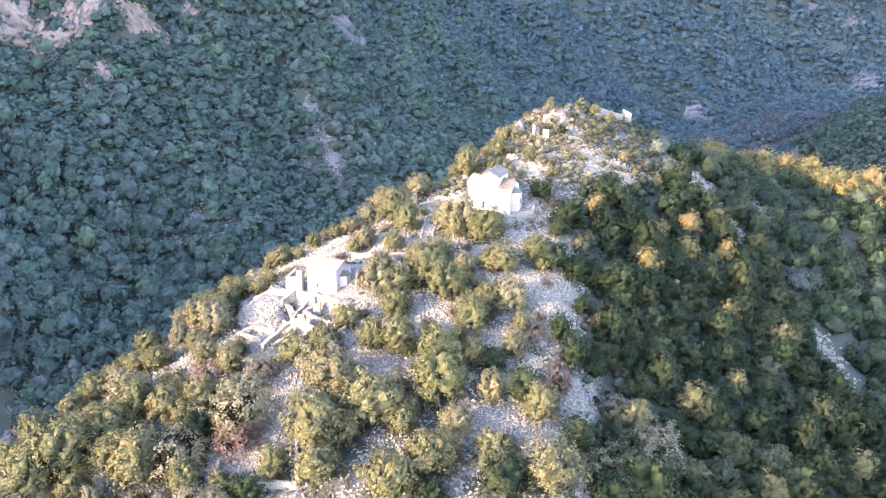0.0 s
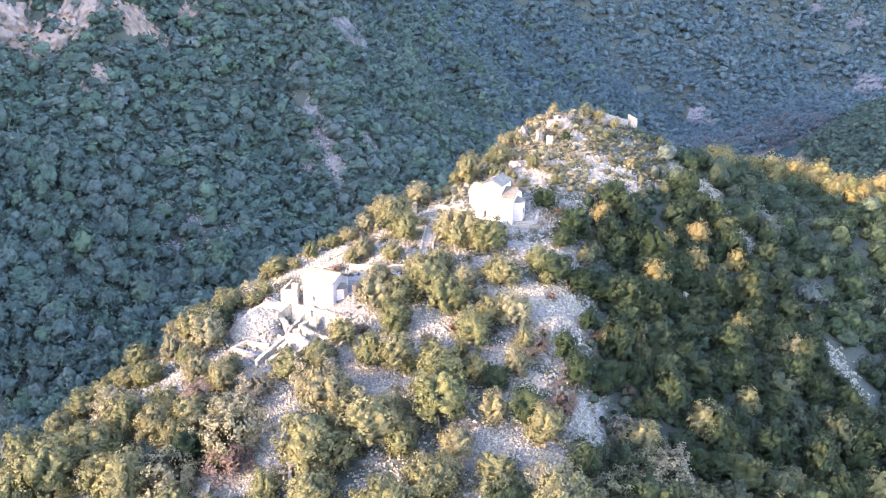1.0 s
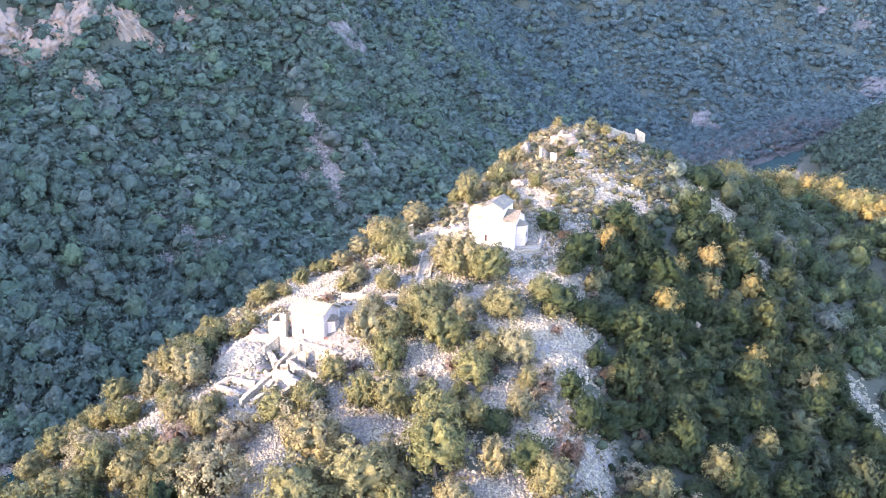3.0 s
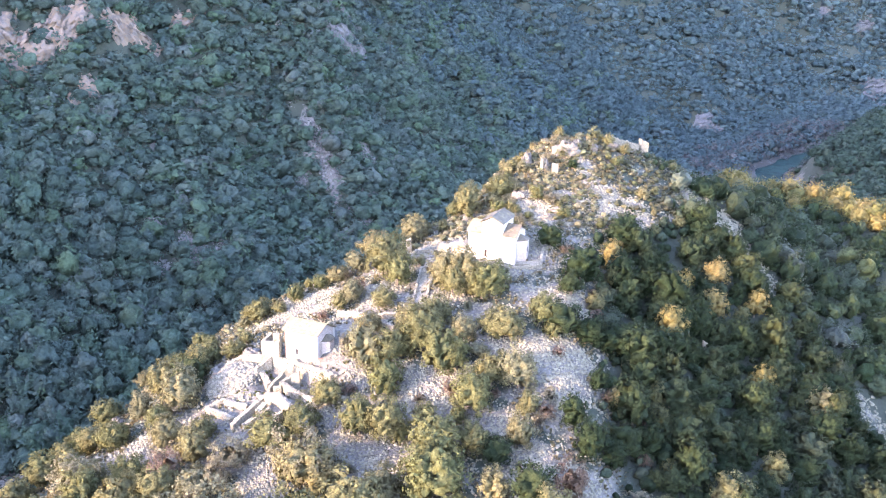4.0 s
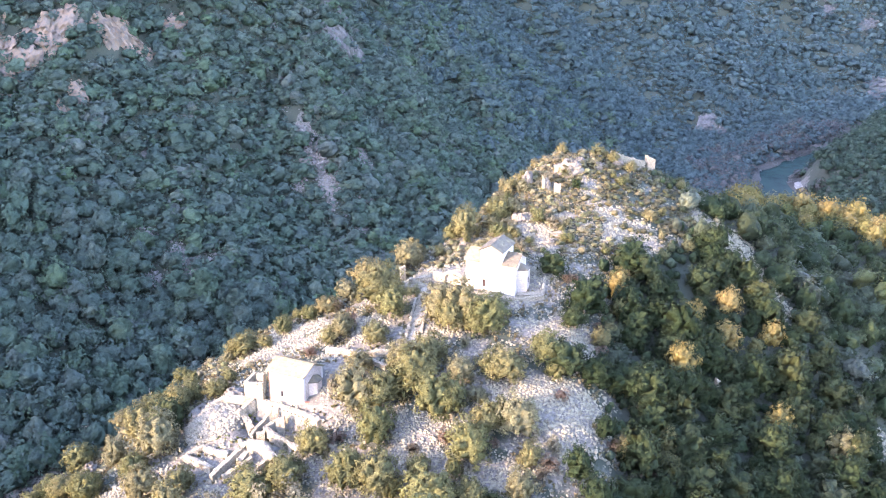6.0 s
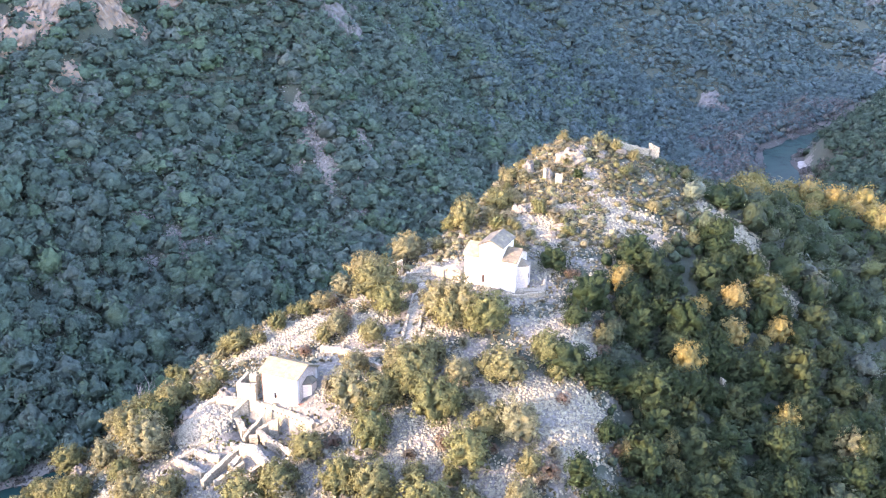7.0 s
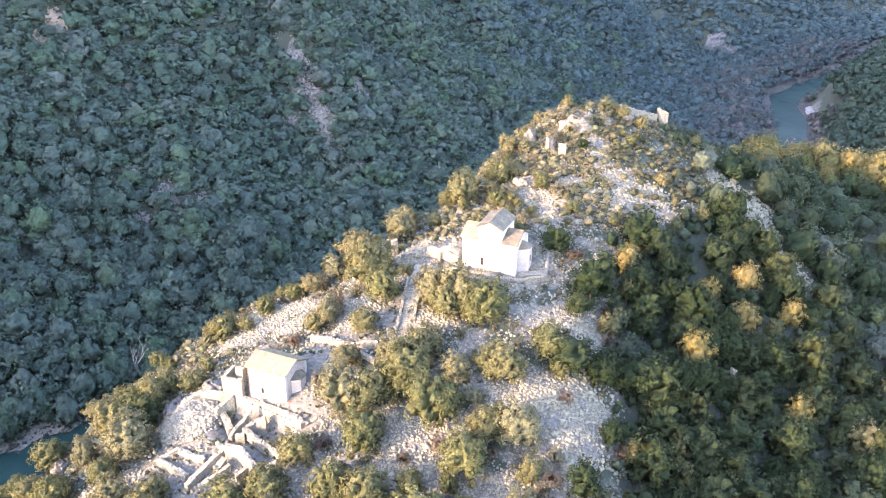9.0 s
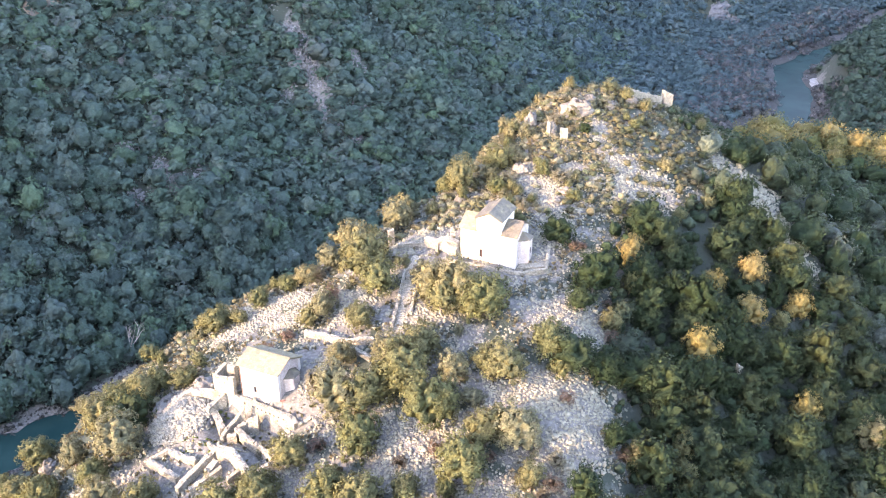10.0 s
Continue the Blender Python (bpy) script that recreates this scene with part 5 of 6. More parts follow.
def build_chapel():
    root = new("lower_chapel")
    root.matrix_basis = CHAPEL
    L, D, E, B, K, LOW = 6.9, 6.3, 5.45, 4.7, 6.55, -2.5
    RB = 3.1
    bm = bmesh.new()
    # long wall with its window opening, then the back and the two gables
    prism(bm, [(-4.12, 0), (0, 0), (0, 0.6), (-4.12, 0.6)], LOW, E)
    prism(bm, [(-L, 0), (-4.72, 0), (-4.72, 0.6), (-L, 0.6)], LOW, E)
    prism(bm, [(-4.72, 0), (-4.12, 0), (-4.12, 0.6), (-4.72, 0.6)], LOW, 0.75)
    prism(bm, [(-4.72, 0), (-4.12, 0), (-4.12, 0.6), (-4.72, 0.6)], 2.0, E)
    wall = part("wall", bm, PLASTER, root)
    bm = bmesh.new()
    prism(bm, [(-L, D - 0.6), (0, D - 0.6), (0, D), (-L, D)], LOW, B)
    part("wall", bm, PLASTER, root)
    for x in (-0.6, -L):
        bm = bmesh.new()
        for a, b, za, zb in ((0.6, RB, E + 0.2, K - 0.1), (RB, D - 0.6, K - 0.1, B + 0.18)):
            prism(bm, [(x, a), (x + 0.6, a), (x + 0.6, b), (x, b)], LOW, [za, za, zb, zb])
        part("gable", bm, PINK_STONE if x > -1 else PLASTER, root, "pinkish stone gable wall")
    # window: dark panel painted as the shade of its reveal, wooden shutter
    bm = bmesh.new()
    add_box(bm, (0.60, 0.06, 1.25), (-4.42, 0.34, 1.375))
    win = part("window", bm, HOLLOW_SHADE, root)
    bm = bmesh.new()
    add_box(bm, (0.26, 0.05, 1.2), (-4.27, 0.20, 1.375), 0, 0.01)
    part("shutter", bm, WOOD, win, "dark red-brown wooden shutter")
    # corner pipe
    bm = bmesh.new()
    add_box(bm, (0.12, 0.12, 5.6), (-L + 0.08, -0.09, 2.6), 0, 0.03)
    part("downpipe", bm, IRON, root, "dark rusty downpipe")
    # roof: rows of stone slabs on two slopes
    roof = part("roof", roof_body([(-L - 0.3, -0.3, E), (0.3, -0.3, E), (0.3, RB, K), (-L - 0.3, RB, K)], [(-L - 0.3, RB, K), (0.3, RB, K), (0.3, D + 0.3, B), (-L - 0.3, D + 0.3, B)]), ROOF_STONE, root, "lichen-yellow stone slab roof")
    tiles(roof, (-L - 0.32, -0.34, E), (L + 0.64, 0, 0), (0, RB + 0.34, K - E), 0.42, 0.62, ROOF_STONE, 3)
    tiles(roof, (-L - 0.32, D + 0.34, B), (L + 0.64, 0, 0), (0, RB - D - 0.34, K - B), 0.42, 0.62, ROOF_STONE, 4)
    # apse on the gable
    apse = polygon_apse(0.0, 3.2, 1.55, 1.25, LOW, 3.6, 4.5)
    a = part("apse", apse[0], PINK_STONE, root, "three-sided pinkish stone apse")
    part("apse_roof", apse[1], SLATE, a, "grey slate apse roof")
    tagged(root, "small whitewashed stone chapel with a lichened slab roof", "chapel")


def roof_body(*sides):
    bm = bmesh.new()
    for c in sides:
        slab(bm, c, 0.16)
    return bm


TILE_MESHES = {}


def tiles(parent, corner, run, rise, deep, wide, mat, seed):
    """Overlapping stone slabs over a slope: corner at the eave, run along it, rise up to the ridge."""
    rng = np.random.RandomState(seed)
    run, rise, corner = Vector(run), Vector(rise), Vector(corner)
    u, v = run.normalized(), rise.normalized()
    n = u.cross(v)
    if n.z < 0:
        n = -n
    rows, cols = int(rise.length / deep), int(run.length / wide)
    key = (mat.name, round(deep, 2), round(wide, 2))
    if key not in TILE_MESHES:
        TILE_MESHES[key] = []
        for k in range(3):
            bm = bmesh.new()
            add_box(bm, (wide * (1.06 - 0.03 * k), deep * 1.55, 0.05), (0, 0, 0), 0, 0, 0.022, np.random.RandomState(k))
            TILE_MESHES[key].append(finished("slab", bm, mat))
    basis = Matrix((u, v, n)).transposed().to_4x4()
    for i in range(rows):
        for j in range(cols + (i % 2)):
            x = min(max((j + 0.5 - 0.5 * (i % 2)) * run.length / cols, wide * 0.3), run.length - wide * 0.3)
            at = corner + u * x + v * ((i + 0.55) * rise.length / rows) + n * (0.075 + rng.uniform(0, 0.02))
            ob = new("slab", TILE_MESHES[key][rng.randint(3)])
            ob.parent = parent
            ob.matrix_basis = Matrix.Translation(at) @ basis @ pose(0, 0, 0, 3.5, rng.uniform(-1.5, 1.5), rng.uniform(-4, 4))


def polygon_apse(x, y, half, deep, low, high, top):
    """A three-sided apse against the plane x, and its little roof."""
    ring = [(x - 0.02, y - half), (x + deep, y - half * 0.5), (x + deep, y + half * 0.5), (x - 0.02, y + half)]
    bm = bmesh.new()
    prism(bm, ring, low, high)
    body = bm
    bm = bmesh.new()
    over = [(x, y - half - 0.2), (x + deep + 0.22, y - half * 0.55), (x + deep + 0.22, y + half * 0.55), (x, y + half + 0.2)]
    apex = (x, y, top)
    for p, q in zip(over[:-1], over[1:]):
        slab(bm, [(*p, high + 0.08), (*q, high + 0.08), apex], 0.12)
    return body, bm


build_chapel()


# ---- upper church ----
def build_church():
    root = new("upper_church")
    root.matrix_basis = pose(37.4, 25.2, 10.1, 0, 0, -24.5)
    L, D, E, K, LOW = 10.3, 6.2, 5.6, 7.25, -2.0
    X0, X1, T, TK = -7.3, -2.75, 8.15, 9.3
    dx = -6.45
    bm = bmesh.new()
    prism(bm, [(dx + 0.3, 0), (X1, 0), (X1, 0.6), (dx + 0.3, 0.6)], LOW, E)
    prism(bm, [(X1, 0), (0, 0), (0, 0.6), (X1, 0.6)], LOW, E)
    prism(bm, [(-L, 0), (dx - 0.3, 0), (dx - 0.3, 0.6), (-L, 0.6)], LOW, E)
    prism(bm, [(dx - 0.3, 0), (dx + 0.3, 0), (dx + 0.3, 0.6), (dx - 0.3, 0.6)], LOW, 0.45)
    prism(bm, [(dx - 0.3, 0), (dx + 0.3, 0), (dx + 0.3, 0.6), (dx - 0.3, 0.6)], 2.05, E)
    part("front_wall", bm, PLASTER, root)
    bm = bmesh.new()
    prism(bm, [(-L, D - 0.6), (0, D - 0.6), (0, D), (-L, D)], LOW, E)
    part("back_wall", bm, PLASTER, root)
    for x in (-0.6, -L):
        bm = bmesh.new()
        for a, b, za, zb in ((0.6, D / 2, E + 0.25, K - 0.1), (D / 2, D - 0.6, K - 0.1, E + 0.25)):
            prism(bm, [(x, a), (x + 0.6, a), (x + 0.6, b), (x, b)], LOW, [za, za, zb, zb])
        part("end_wall", bm, PINK_STONE if x > -1 else PLASTER, root)
    # crossing block with its gabled front
    xm = (X0 + X1) / 2
    bm = bmesh.new()
    for a, b, za, zb in ((X0, xm, T, TK), (xm, X1, TK, T)):
        prism(bm, [(a, 0.0), (b, 0.0), (b, D), (a, D)], [E + 0.004] * 4, [za - 0.1, zb - 0.1, zb - 0.1, za - 0.1])
    cross = part("crossing", bm, PLASTER, root, "whitewashed raised crossing with a gabled front")
    # the vent is a dark disc on the wall, painted as its shade
    bm = bmesh.new()
    bmesh.ops.create_circle(bm, cap_ends=True, radius=0.14, segments=12, matrix=Matrix.Translation((xm, -0.012, 8.45)) @ Matrix.Rotation(math.pi / 2, 4, "X"))
    bmesh.ops.solidify(bm, geom=bm.faces[:], thickness=0.01)
    part("vent_hole_shade", bm, HOLLOW_SHADE, cross)
    for side in ((X0 - 0.25, X0 - 0.25, xm), (X1 + 0.25, X1 + 0.25, xm)):
        xe = side[0]
        bm = bmesh.new()
        slab(bm, [(xe, -0.3, T - 0.1), (xm, -0.3, TK), (xm, D + 0.3, TK), (xe, D + 0.3, T - 0.1)], 0.16)
        r = part("crossing_roof", bm, SLATE, root, "grey slate crossing roof")
        tiles(r, (xe, -0.32, T - 0.1), (0, D + 0.64, 0), (xm - xe, 0, TK - T + 0.1), 0.42, 0.62, SLATE, 7)
    # the two arms of the nave
    for a, b, mat, lab in ((-L - 0.25, X0 - 0.004, ROOF_STONE, "lichen-yellow stone slab roof"), (X1 + 0.004, 0.25, SLATE, "grey slate roof")):
        for y0, y1 in ((-0.3, D / 2), (D + 0.3, D / 2)):
            bm = bmesh.new()
            slab(bm, [(a, y0, E), (b, y0, E), (b, y1, K), (a, y1, K)], 0.16)
            r = part("nave_roof", bm, mat, root, lab)
            tiles(r, (a, y0 * 1.03, E), (b - a, 0, 0), (0, y1 - y0 * 1.03, K - E), 0.42, 0.62, mat, 8)
    # string course and eaves course
    bm = bmesh.new()
    add_box(bm, (L + 0.06, 0.10, 0.10), (-L / 2, -0.045, 3.95), 0, 0.02)
    part("string_course", bm, MASONRY, root, "thin stone string course")
    bm = bmesh.new()
    add_box(bm, (L, 0.14, 0.12), (-L / 2, -0.06, E - 0.14), 0, 0.02)
    part("cornice", bm, MASONRY, root)
    # door with arched top, niche above
    bm = bmesh.new()
    pts = [(-0.3, 0.45), (0.3, 0.45), (0.3, 1.72)] + [(0.3 * math.cos(a), 1.72 + 0.3 * math.sin(a)) for a in (0.5, 1.05, 1.57, 2.09, 2.64)] + [(-0.3, 1.72)]
    a = [bm.verts.new((dx + px, 0.22, pz)) for px, pz in pts]
    b = [bm.verts.new((dx + px, 0.30, pz)) for px, pz in pts]
    bm.faces.new(a)
    bm.faces.new(b[::-1])
    for i in range(len(a)):
        j = (i + 1) % len(a)
        bm.faces.new((a[i], b[i], b[j], a[j]))
    door = part("door", bm, WOOD, root, "small arched dark red wooden door")
    bm = bmesh.new()
    add_box(bm, (0.05, 0.06, 0.12), (dx + 0.2, 0.18, 1.15), 0, 0.01)
    part("handle", bm, IRON, door)
    bm = bmesh.new()
    add_box(bm, (0.36, 0.05, 0.5), (dx, -0.02, 2.85), 0, 0.015)
    part("niche", bm, PINK_STONE, root, "faded painted niche above the door")
    # apse
    apse = polygon_apse(0.0, D / 2, 1.75, 1.6, LOW, 4.35, 5.5)
    a = part("apse", apse[0], PINK_STONE, root, "three-sided pinkish stone apse")
    part("apse_roof", apse[1], SLATE, a, "grey slate apse roof")
    # dark box on the apse, painted as the shade of its window
    bm = bmesh.new()
    add_box(bm, (0.08, 0.3, 1.1), (1.62, D / 2, 2.2), 0, 0.02)
    part("apse_window", bm, HOLLOW_SHADE, a)
    tagged(root, "whitewashed cross-shaped stone church with a raised crossing", "church")


build_church()


# ---- ruined walls ----
def wall_run(bm, pts, high, thick, rng, step=0.45, broken=0.55):
    """A broken stone wall over plan points, in ragged steps; a point may name the height of the wall's top."""
    rows = []
    for p, q in zip(pts[:-1], pts[1:]):
        a, b = Vector(p[:2]), Vector(q[:2])
        n = max(2, int((b - a).length / step))
        for i in range(n + (1 if q is pts[-1] else 0)):
            f = i / n
            top = p[2] + (q[2] - p[2]) * f if len(p) > 2 else None
            rows.append((a + (b - a) * f, (b - a).normalized(), top))
    rag, prev = rng.uniform(0.7, 1.0), None
    for k, (c, t, top) in enumerate(rows):
        if k % 2 == 0:
            rag = 0.45 * rag + 0.55 * rng.uniform(0.35, 1.05)
        g = h_at(c.x, c.y)
        zt = g + high * (0.62 + 0.38 * rag) if top is None else top - broken * (1 - rag)
        zt = max(zt, g + 0.25)
        n = Vector((-t.y, t.x)) * thick / 2
        foot = min(g, h_at(c.x + 1.2 * n.x, c.y + 1.2 * n.y), h_at(c.x - 1.2 * n.x, c.y - 1.2 * n.y)) - 0.6
        ring = []
        for s, z in ((1.06, foot), (1.03, g + 0.35 * (zt - g)), (1.0, g + 0.7 * (zt - g)), (0.96, zt), (0.0, zt + rng.uniform(-0.05, 0.10)),
                     (-0.96, zt + rng.uniform(-0.08, 0.06)), (-1.0, g + 0.7 * (zt - g)), (-1.03, g + 0.35 * (zt - g)), (-1.06, foot)):
            j = rng.uniform(-0.06, 0.06, 3)
            ring.append(bm.verts.new((c.x + n.x * s + j[0], c.y + n.y * s + j[1], z + j[2])))
        if prev:
            for i in range(9):
                bm.faces.new((prev[i], ring[i], ring[(i + 1) % 9], prev[(i + 1) % 9]))
        else:
            bm.faces.new(ring)
        prev = ring
    bm.faces.new(prev[::-1])


def capstones(parent, pts, high, thick, seed):
    """Loose blocks lying along the top of a broken wall."""
    rng = np.random.RandomState(seed)
    for p, q in zip(pts[:-1], pts[1:]):
        n = max(1, int(math.dist(p[:2], q[:2]) / 1.3))
        for i in range(n):
            f = (i + rng.uniform(0.1, 0.9)) / n
            x, y = p[0] + (q[0] - p[0]) * f, p[1] + (q[1] - p[1]) * f
            z = (h_at(x, y) + high * 0.80) if len(p) < 3 else max(p[2] + (q[2] - p[2]) * f - 0.22, h_at(x, y) + 0.2)
            ob = new("stone", CAP_MESHES[rng.randint(len(CAP_MESHES))])
            ob.parent = parent
            s = rng.uniform(0.6, 1.15)
            ob.matrix_basis = pose(x + rng.uniform(-0.2, 0.2), y + rng.uniform(-0.2, 0.2), z, rng.uniform(-10, 10), rng.uniform(-10, 10), rng.uniform(0, 360)) @ Matrix.Diagonal((s, s, s, 1))


def cap_meshes():
    out = []
    rng = np.random.RandomState(9)
    for k in range(5):
        V = stone_shapes(rng, 1)[0] * (0.55, 0.5, 0.5)
        out.append(mesh_of("stone", V, CUBE_FACES, MASONRY))
    return out


CAP_MESHES = cap_meshes()


def ruined_wall(pts, high, thick, seed, label, group="", caps=True):
    rng = np.random.RandomState(seed)
    bm = bmesh.new()
    wall_run(bm, pts, high, thick, rng)
    root = new("ruined_wall")
    part("masonry", bm, MASONRY, root)
    if caps:
        capstones(root, pts, high, thick, seed + 1)
    return tagged(root, label, "ruined wall", group)


LOW_RUIN = "walls of the lower ruin"
PALE = "broken pale limestone wall of the ruined terrace buildings"
TERRACE_TOP = [(-15.0, 5.2, -1.0), (-9.1, 3.5, -0.1), (-3.1, 0.1, -0.1), (2.7, -3.3, 0.0)]


def build_terrace_wall():
    """The long retaining wall below the chapel, with its rows of beam holes and the pier at its end."""
    root = new("retaining_wall")
    rng = np.random.RandomState(60)
    bm = bmesh.new()
    wall_run(bm, TERRACE_TOP, 2.0, 0.8, rng, 0.45, 0.12)
    body = part("masonry", bm, MASONRY, root)
    p, q = Vector(TERRACE_TOP[1][:2]), Vector(TERRACE_TOP[3][:2])
    t = (q - p).normalized()
    # each hole is a solid dark box, painted as the shade within
    for f, z in [(0.42, -0.7), (0.49, -0.75), (0.55, -0.7), (0.61, -0.8), (0.67, -0.75), (0.73, -0.85), (0.79, -0.8), (0.77, -1.6), (0.86, -0.85), (0.30, -0.7)]:
        c = p + (q - p) * f + Vector((t.y, -t.x)) * 0.39
        bm = bmesh.new()
        add_box(bm, (0.26, 0.10, 0.26), (c.x, c.y, z), math.atan2(t.y, t.x), 0.02)
        part("beam_hole_shade", bm, HOLLOW_SHADE, body)
    bm = bmesh.new()
    wall_run(bm, [(2.4, -3.5, 0.25), (3.3, -4.9, 0.25)], 3, 0.9, rng)
    part("pier", bm, MASONRY, root, "square end pier")
    capstones(root, TERRACE_TOP, 1.0, 0.8, 61)
    tagged(root, "long pale retaining wall with square beam holes", "retaining wall", LOW_RUIN)


build_terrace_wall()
COURT_WALLS = [
    ([(3.4, -4.6, -0.2), (5.6, -3.6, -0.4), (6.6, -5.2, -1.4)], 2.0, 0.6),
    ([(-13.3, -12.5, -5.5), (-11.2, -9.6, -4.5), (-8.5, -6.6, -3.2)], 1.6, 0.8),
    ([(-19.3, -5.8, -6.0), (-16.4, -4.7, -5.0)], 1.2, 0.7),
    ([(-16.2, -4.9, -5.0), (-14.0, -6.4, -4.8), (-11.6, -7.6, -4.6)], 1.2, 0.7),
    ([(-19.3, -6.0, -6.0), (-16.2, -8.6, -5.5), (-13.7, -10.3, -5.4)], 1.2, 0.8),
    ([(-11.3, -12.9, -5.4), (-9.1, -11.6, -4.4), (-7.1, -10.3, -3.5)], 1.2, 0.7),
    ([(-9.1, -10.9, -3.8), (-8.1, -9.2, -3.2)], 1.5, 1.0),
]
ROOM_WALLS = [
    ([(-8.3, -7.2, -2.4), (-5.6, -8.7, -1.9), (-3.6, -11.2, -2.0), (-2.2, -13.2, -2.6)], 2.4, 0.8),
    ([(-2.0, -13.2, -2.8), (-0.7, -11.7, -2.2), (1.2, -10.9, -1.7)], 1.6, 0.7),
    ([(-6.4, -2.9, -2.4), (-4.1, -5.2, -2.5), (-1.7, -7.2, -2.6), (1.2, -10.6, -1.8)], 1.6, 0.8),
    ([(-6.2, -2.8, -2.5), (-4.7, -1.9, -1.8), (-3.1, -2.0, -0.8)], 1.6, 0.6),
    ([(-6.8, -1.3, -2.2), (-6.1, -0.6, -1.4), (-5.4, -0.5, -0.4)], 1.4, 0.6),
    ([(-8.5, -4.0, -3.4), (-7.8, -2.4, -2.8), (-6.9, -1.2, -2.2)], 1.5, 0.6),
]
OUTER_WALLS = [
    ([(-11.7, 0.9, -1.8), (-10.4, 2.4, -1.2), (-9.2, 3.0, -0.4)], 1.5, 0.8),
    ([(-14.6, 5.2, -2.4), (-12.4, 3.1, -2.3), (-10.2, 0.6, -2.9), (-8.8, -1.8, -3.6)], 0.9, 1.0),
    ([(-18.4, 4.6, -3.0), (-15.2, 5.9, -1.8)], 1.4, 1.0),
    ([(-17.4, -0.9, -4.3), (-15.4, -2.4, -4.1), (-14.8, -1.1, -3.7)], 0.9, 0.8),
    ([(-5.9, -12.2, -4.0), (-4.2, -10.9, -3.3)], 1.2, 0.6),
    ([(-7.6, -4.0, -3.2), (-6.2, -3.8, -2.8)], 1.2, 0.9),
    ([(-10.4, -4.4, -4.2), (-8.9, -6.2, -3.6)], 1.0, 0.7),
]
for k, (pts, high, thick) in enumerate(itertools.chain(COURT_WALLS, ROOM_WALLS, OUTER_WALLS)):
    ruined_wall([(x, y, z + 0.4) for x, y, z in pts], high, thick, 200 + 3 * k, PALE, LOW_RUIN)
# annex at the chapel's end
ruined_wall([(-7.3, 2.5, 3.2), (-10.8, 4.1, 2.6), (-9.6, 6.8, 3.0)], 3.6, 0.6, 270, "tall broken whitewashed wall of the annex beside the chapel")
ruined_wall([(-7.6, 5.2), (-9.0, 5.8)], 4.6, 0.7, 273, "reddish stump of a broken annex wall")
# upper enclosure walls
ruined_wall([(2.0, 14.6), (6.0, 12.2), (10.2, 9.6), (13.9, 9.3)], 1.3, 0.7, 280, "long pale stone wall across the upper terrace")
ruined_wall([(9.4, 8.8), (13.6, 5.6)], 0.9, 0.6, 283, "low broken stone wall on the upper terrace")
# annex of the upper church with its arched recess
ruined_wall([(27.5, 29.5), (24.6, 33.0), (21.6, 35.6)], 2.2, 0.7, 286, "crumbling pale wall beside the upper church")
ruined_wall([(21.6, 35.6), (16.5, 36.2)], 1.0, 0.7, 289, "low crumbling wall beside the upper church")
ruined_wall([(27.6, 26.4), (24.6, 28.2)], 1.4, 0.6, 292, "crumbling pale wall beside the upper church")


def build_arched_annex():
    """The stub of a vaulted annex: a wall with a shallow arched recess under a rounded top."""
    root = new("arched_annex")
    x, y = 25.6, 31.6
    g = h_at(x, y)
    root.matrix_basis = pose(x, y, g, 0, 0, -24)
    arc = [(2.3 * math.cos(math.pi * k / 10), 1.6 + 0.95 * math.sin(math.pi * k / 10)) for k in range(11)]
    inner = [(1.75 * math.cos(math.pi * k / 10), 1.25 + 0.85 * math.sin(math.pi * k / 10)) for k in range(11)]
    for name, pts, y0, y1, mat in (("vault_back", [(2.25, -0.8)] + arc + [(-2.25, -0.8)], 0.5, 1.3, MASONRY), ("recess", [(1.8, -0.7)] + inner + [(-1.8, -0.7)], 0.46, 0.52, PINK_STONE)):
        bm = bmesh.new()
        a = [bm.verts.new((px, y0, pz)) for px, pz in pts]
        b = [bm.verts.new((px, y1, pz)) for px, pz in pts]
        bm.faces.new(a)
        bm.faces.new(b[::-1])
        for i in range(len(a)):
            j = (i + 1) % len(a)
            bm.faces.new((a[i], b[i], b[j], a[j]))
        part(name, bm, mat, root, "pinkish arched recess" if name == "recess" else "")
    bm = bmesh.new()
    ring = [(1.8, -0.8), (1.75, 1.25)] + inner[1:-1] + [(-1.75, 1.25), (-1.8, -0.8)]
    outer = [(2.3, -0.8), (2.3, 1.6)] + arc[1:-1] + [(-2.3, 1.6), (-2.3, -0.8)]
    rows = [[bm.verts.new((px, py, pz)) for px, pz in line] for line, py in ((ring, 0.0), (outer, 0.0), (outer, 0.5), (ring, 0.5))]
    for p, q in zip(rows, rows[1:] + rows[:1]):
        for i in range(len(p) - 1):
            bm.faces.new((p[i], p[i + 1], q[i + 1], q[i]))
    part("arch", bm, MASONRY, root)
    tagged(root, "crumbling vaulted stone annex with a shallow arched recess", "annex")


build_arched_annex()
# summit walls
ruined_wall([(49.0, 63.6), (50.6, 63.4)], 3.0, 0.8, 295, "upright white pillar of ruined masonry on the summit")
ruined_wall([(46.6, 65.6), (47.2, 65.2)], 3.0, 0.6, 298, "narrow upright stump of summit masonry")
ruined_wall([(74.8, 84.4), (76.8, 84.9)], 4.2, 1.7, 301, "square stump of a ruined tower on the summit")
ruined_wall([(65.0, 80.6), (69.0, 82.0), (74.2, 84.0)], 2.6, 0.9, 304, "low ruined wall along the summit")
ruined_wall([(54.4, 25.4), (55.2, 27.4)], 2.6, 0.7, 340, "upright broken wall end among trees")
ruined_wall([(59.6, 31.6), (60.2, 33.4)], 2.4, 0.7, 343, "upright broken wall end among trees")
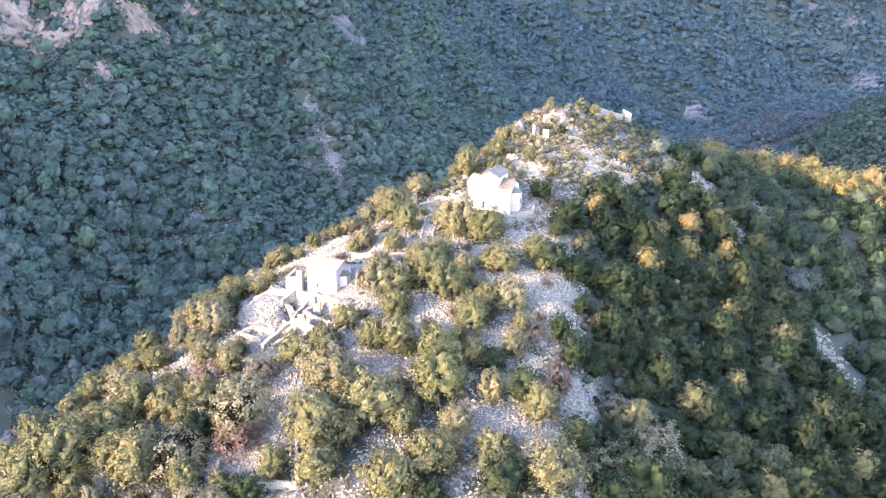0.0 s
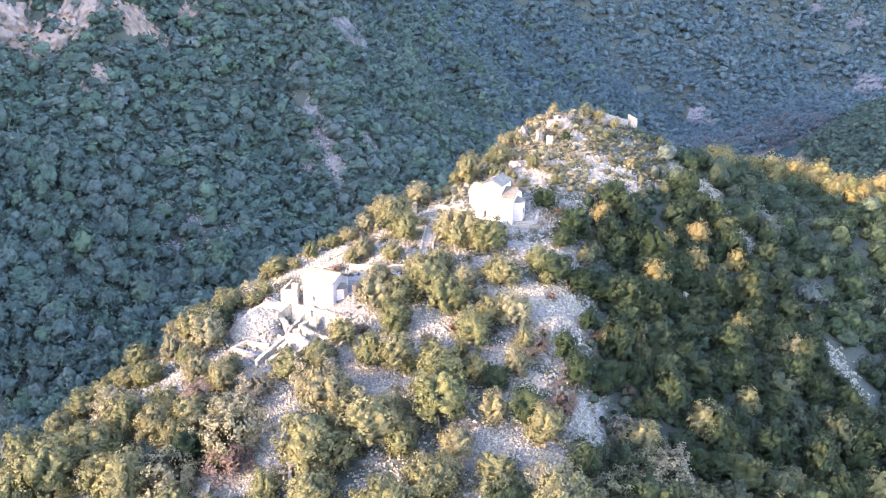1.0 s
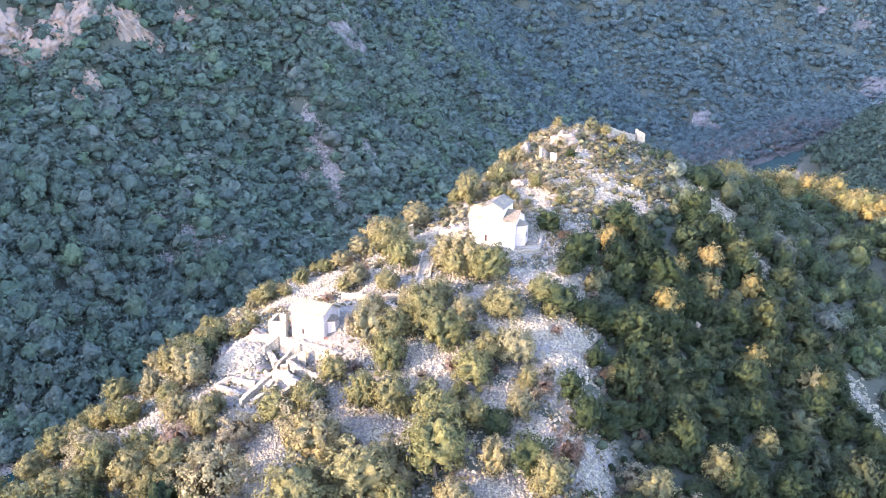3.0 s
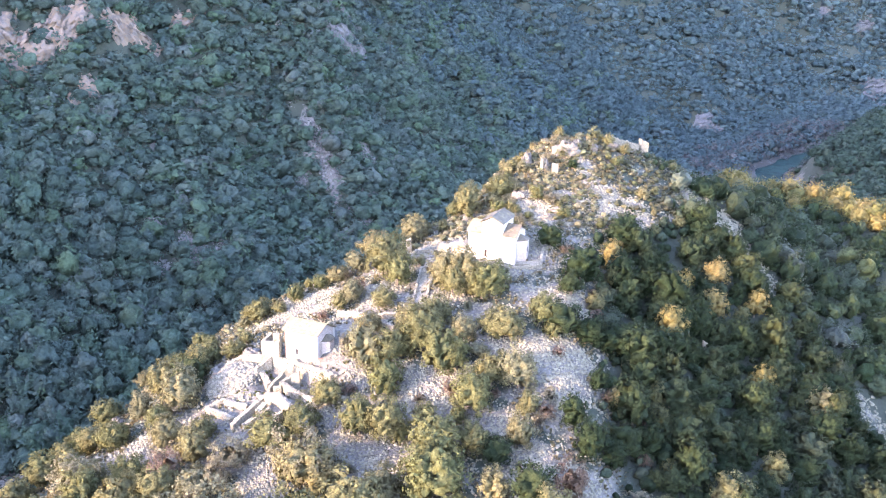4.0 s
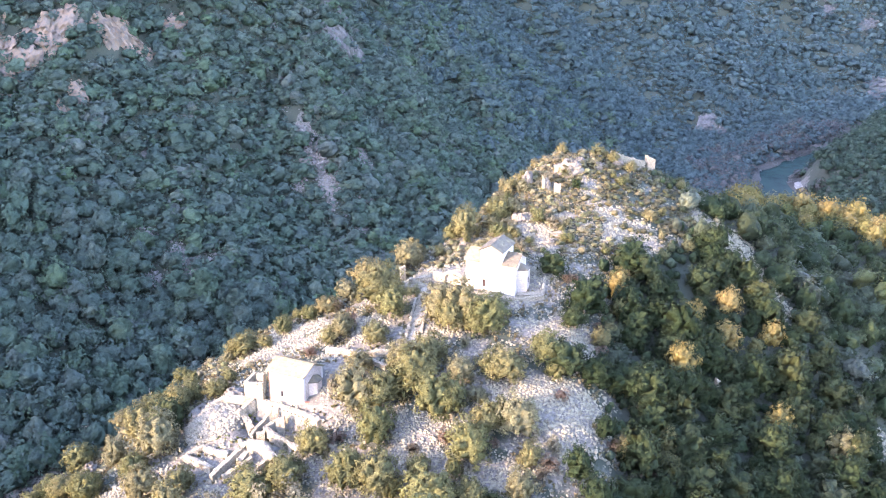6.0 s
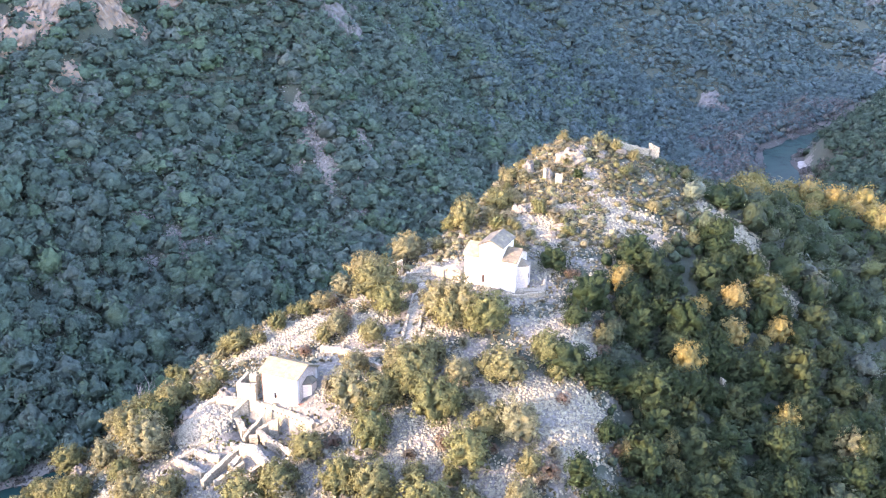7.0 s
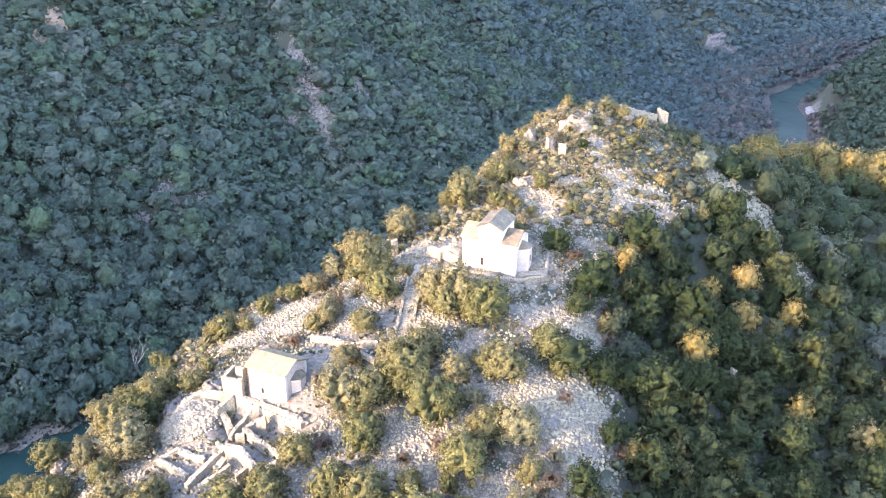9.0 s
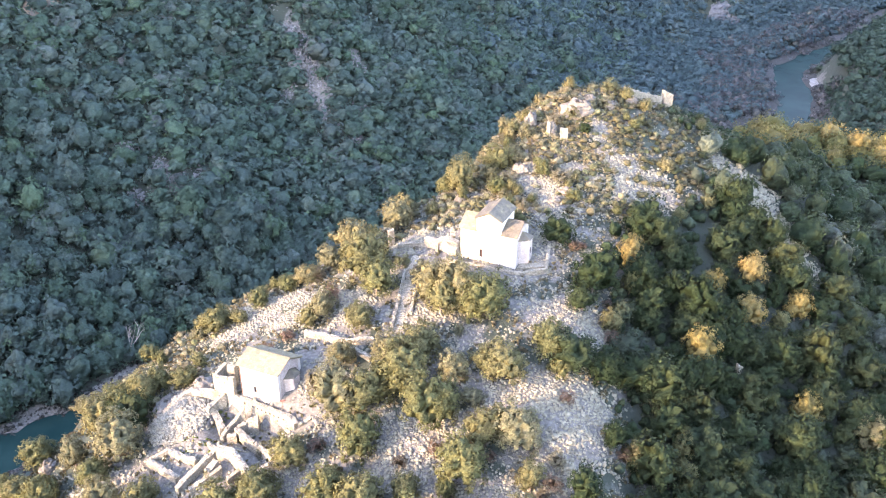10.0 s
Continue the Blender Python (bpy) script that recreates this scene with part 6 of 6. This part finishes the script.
# lone pillars
ruined_wall([(-5.2, 31.0), (-4.4, 31.0)], 2.4, 0.6, 307, "lone narrow stump of masonry on the rim")
ruined_wall([(14.6, 38.4), (15.6, 38.8)], 3.4, 0.7, 310, "tapering stump of masonry beside the path")
ruined_wall([(73.6, 11.6), (74.3, 11.8)], 4.6, 0.8, 313, "lone pale pillar of masonry among trees")
# house ruin low on the hill
ruined_wall([(-15.6, -41.2), (-15.4, -46.2)], 1.6, 0.6, 316, "grey drystone wall of a roofless house", "walls of the roofless house")
ruined_wall([(-15.4, -46.2), (-1.2, -48.4)], 1.4, 0.6, 319, "grey drystone wall of a roofless house", "walls of the roofless house")
ruined_wall([(-1.2, -48.4), (-2.4, -40.6)], 2.2, 0.6, 322, "grey drystone wall of a roofless house", "walls of the roofless house")


# ---- church terrace, stair, sign ----
def build_terrace():
    root = new("church_terrace")
    bm = bmesh.new()
    ring = [(37.7, 24.9), (42.5, 25.2), (43.6, 31.4), (40.4, 31.0)]
    prism(bm, ring, [h_at(x, y) - 1.0 for x, y in ring], [10.05] * 4)
    part("paving", bm, MASONRY, root, "flat stone paving")
    rng = np.random.RandomState(90)
    bm = bmesh.new()
    wall_run(bm, [(27.4, 28.2, 9.9), (32.4, 25.6, 10.0), (37.4, 23.6, 10.15), (42.7, 24.4, 10.3), (43.9, 31.4, 10.3)], 1.6, 0.6, rng)
    part("parapet", bm, MASONRY, root, "low stone retaining wall")
    tagged(root, "paved stone terrace beside the upper church", "terrace")


build_terrace()


def build_stair():
    root = new("stone_stair")
    line = dense([(17.7, 11.6), (18.3, 15.5), (18.7, 21.5), (19.6, 27.3), (20.2, 32.0)], 0.42)
    shapes = []
    for k in range(4):
        bm = bmesh.new()
        add_box(bm, (2.0 - 0.1 * k, 0.46, 0.3), (0, 0, -0.12), 0, 0.03, 0.04, np.random.RandomState(k))
        shapes.append(finished("step", bm, MASONRY))
    for k, (x, y) in enumerate(line):
        ob = new("step", shapes[k % 4])
        ob.parent = root
        ob.matrix_basis = pose(x, y, h_at(x, y) + 0.14, 0, 0, -7 + 4 * math.sin(k * 1.7))
    tagged(root, "long stair of worn limestone steps up the hill", "stair")
    ruined_wall([(16.5, 11.5), (17.1, 15.5), (17.5, 21.5), (18.3, 27.3)], 0.8, 0.5, 330, "low stone wall beside the stair")
    ruined_wall([(19.6, 15.3), (20.3, 21.9)], 0.7, 0.5, 333, "low stone kerb wall beside the stair")


build_stair()


def build_sign():
    root = new("sign_post")
    x, y = 0.6, -0.9
    g = h_at(x, y)
    bm = bmesh.new()
    add_box(bm, (0.07, 0.07, 1.5), (x, y, g + 0.6), 0, 0.01)
    part("post", bm, IRON, root)
    bm = bmesh.new()
    add_box(bm, (0.95, 0.05, 0.28), (x, y - 0.07, g + 1.2), 0.2, 0.01)
    part("board", bm, RED_PAINT, root, "faded red board")
    tagged(root, "small red board on a thin post by the chapel", "sign")


build_sign()


# ---- dead trees by the river ----
def dead_tree(x, y, high, seed):
    rng = random.Random(seed)
    root = new("dead_tree")
    trunk, limbs = bmesh.new(), bmesh.new()

    def branch(bm, p, q, r0, r1):
        turn = (q - p).to_track_quat("Z", "Y").to_matrix()
        lo = [bm.verts.new(p + turn @ Vector((r0 * math.cos(a), r0 * math.sin(a), 0))) for a in (0, 1.26, 2.51, 3.77, 5.03)]
        hi = [bm.verts.new(q + turn @ Vector((r1 * math.cos(a), r1 * math.sin(a), 0))) for a in (0, 1.26, 2.51, 3.77, 5.03)]
        for i in range(5):
            bm.faces.new((lo[i], lo[(i + 1) % 5], hi[(i + 1) % 5], hi[i]))
        bm.faces.new(hi)

    def grow(p, way, length, r, level):
        q = p + way * length
        branch(trunk if level == 0 else limbs, p, q, r, r * 0.68)
        if level < 4:
            for _ in range(3 if level < 2 else 2):
                w = (way + Vector((rng.uniform(-0.8, 0.8), rng.uniform(-0.8, 0.8), rng.uniform(-0.15, 0.5)))).normalized()
                grow(p + way * length * rng.uniform(0.6, 1.0), w, length * rng.uniform(0.55, 0.8), r * 0.55, level + 1)

    g = h_at(x, y)
    grow(Vector((x, y, g - 0.5)), Vector((0.08, 0.0, 1)).normalized(), high * 0.36, 0.40, 0)
    part("trunk", trunk, DEAD_WOOD, root)
    part("branches", limbs, DEAD_WOOD, root)
    tagged(root, "leafless bleached dead tree above the river", "dead tree", "dead trees")


dead_tree(-107, 149.5, 15, 4)
dead_tree(-93, 163, 22, 8)
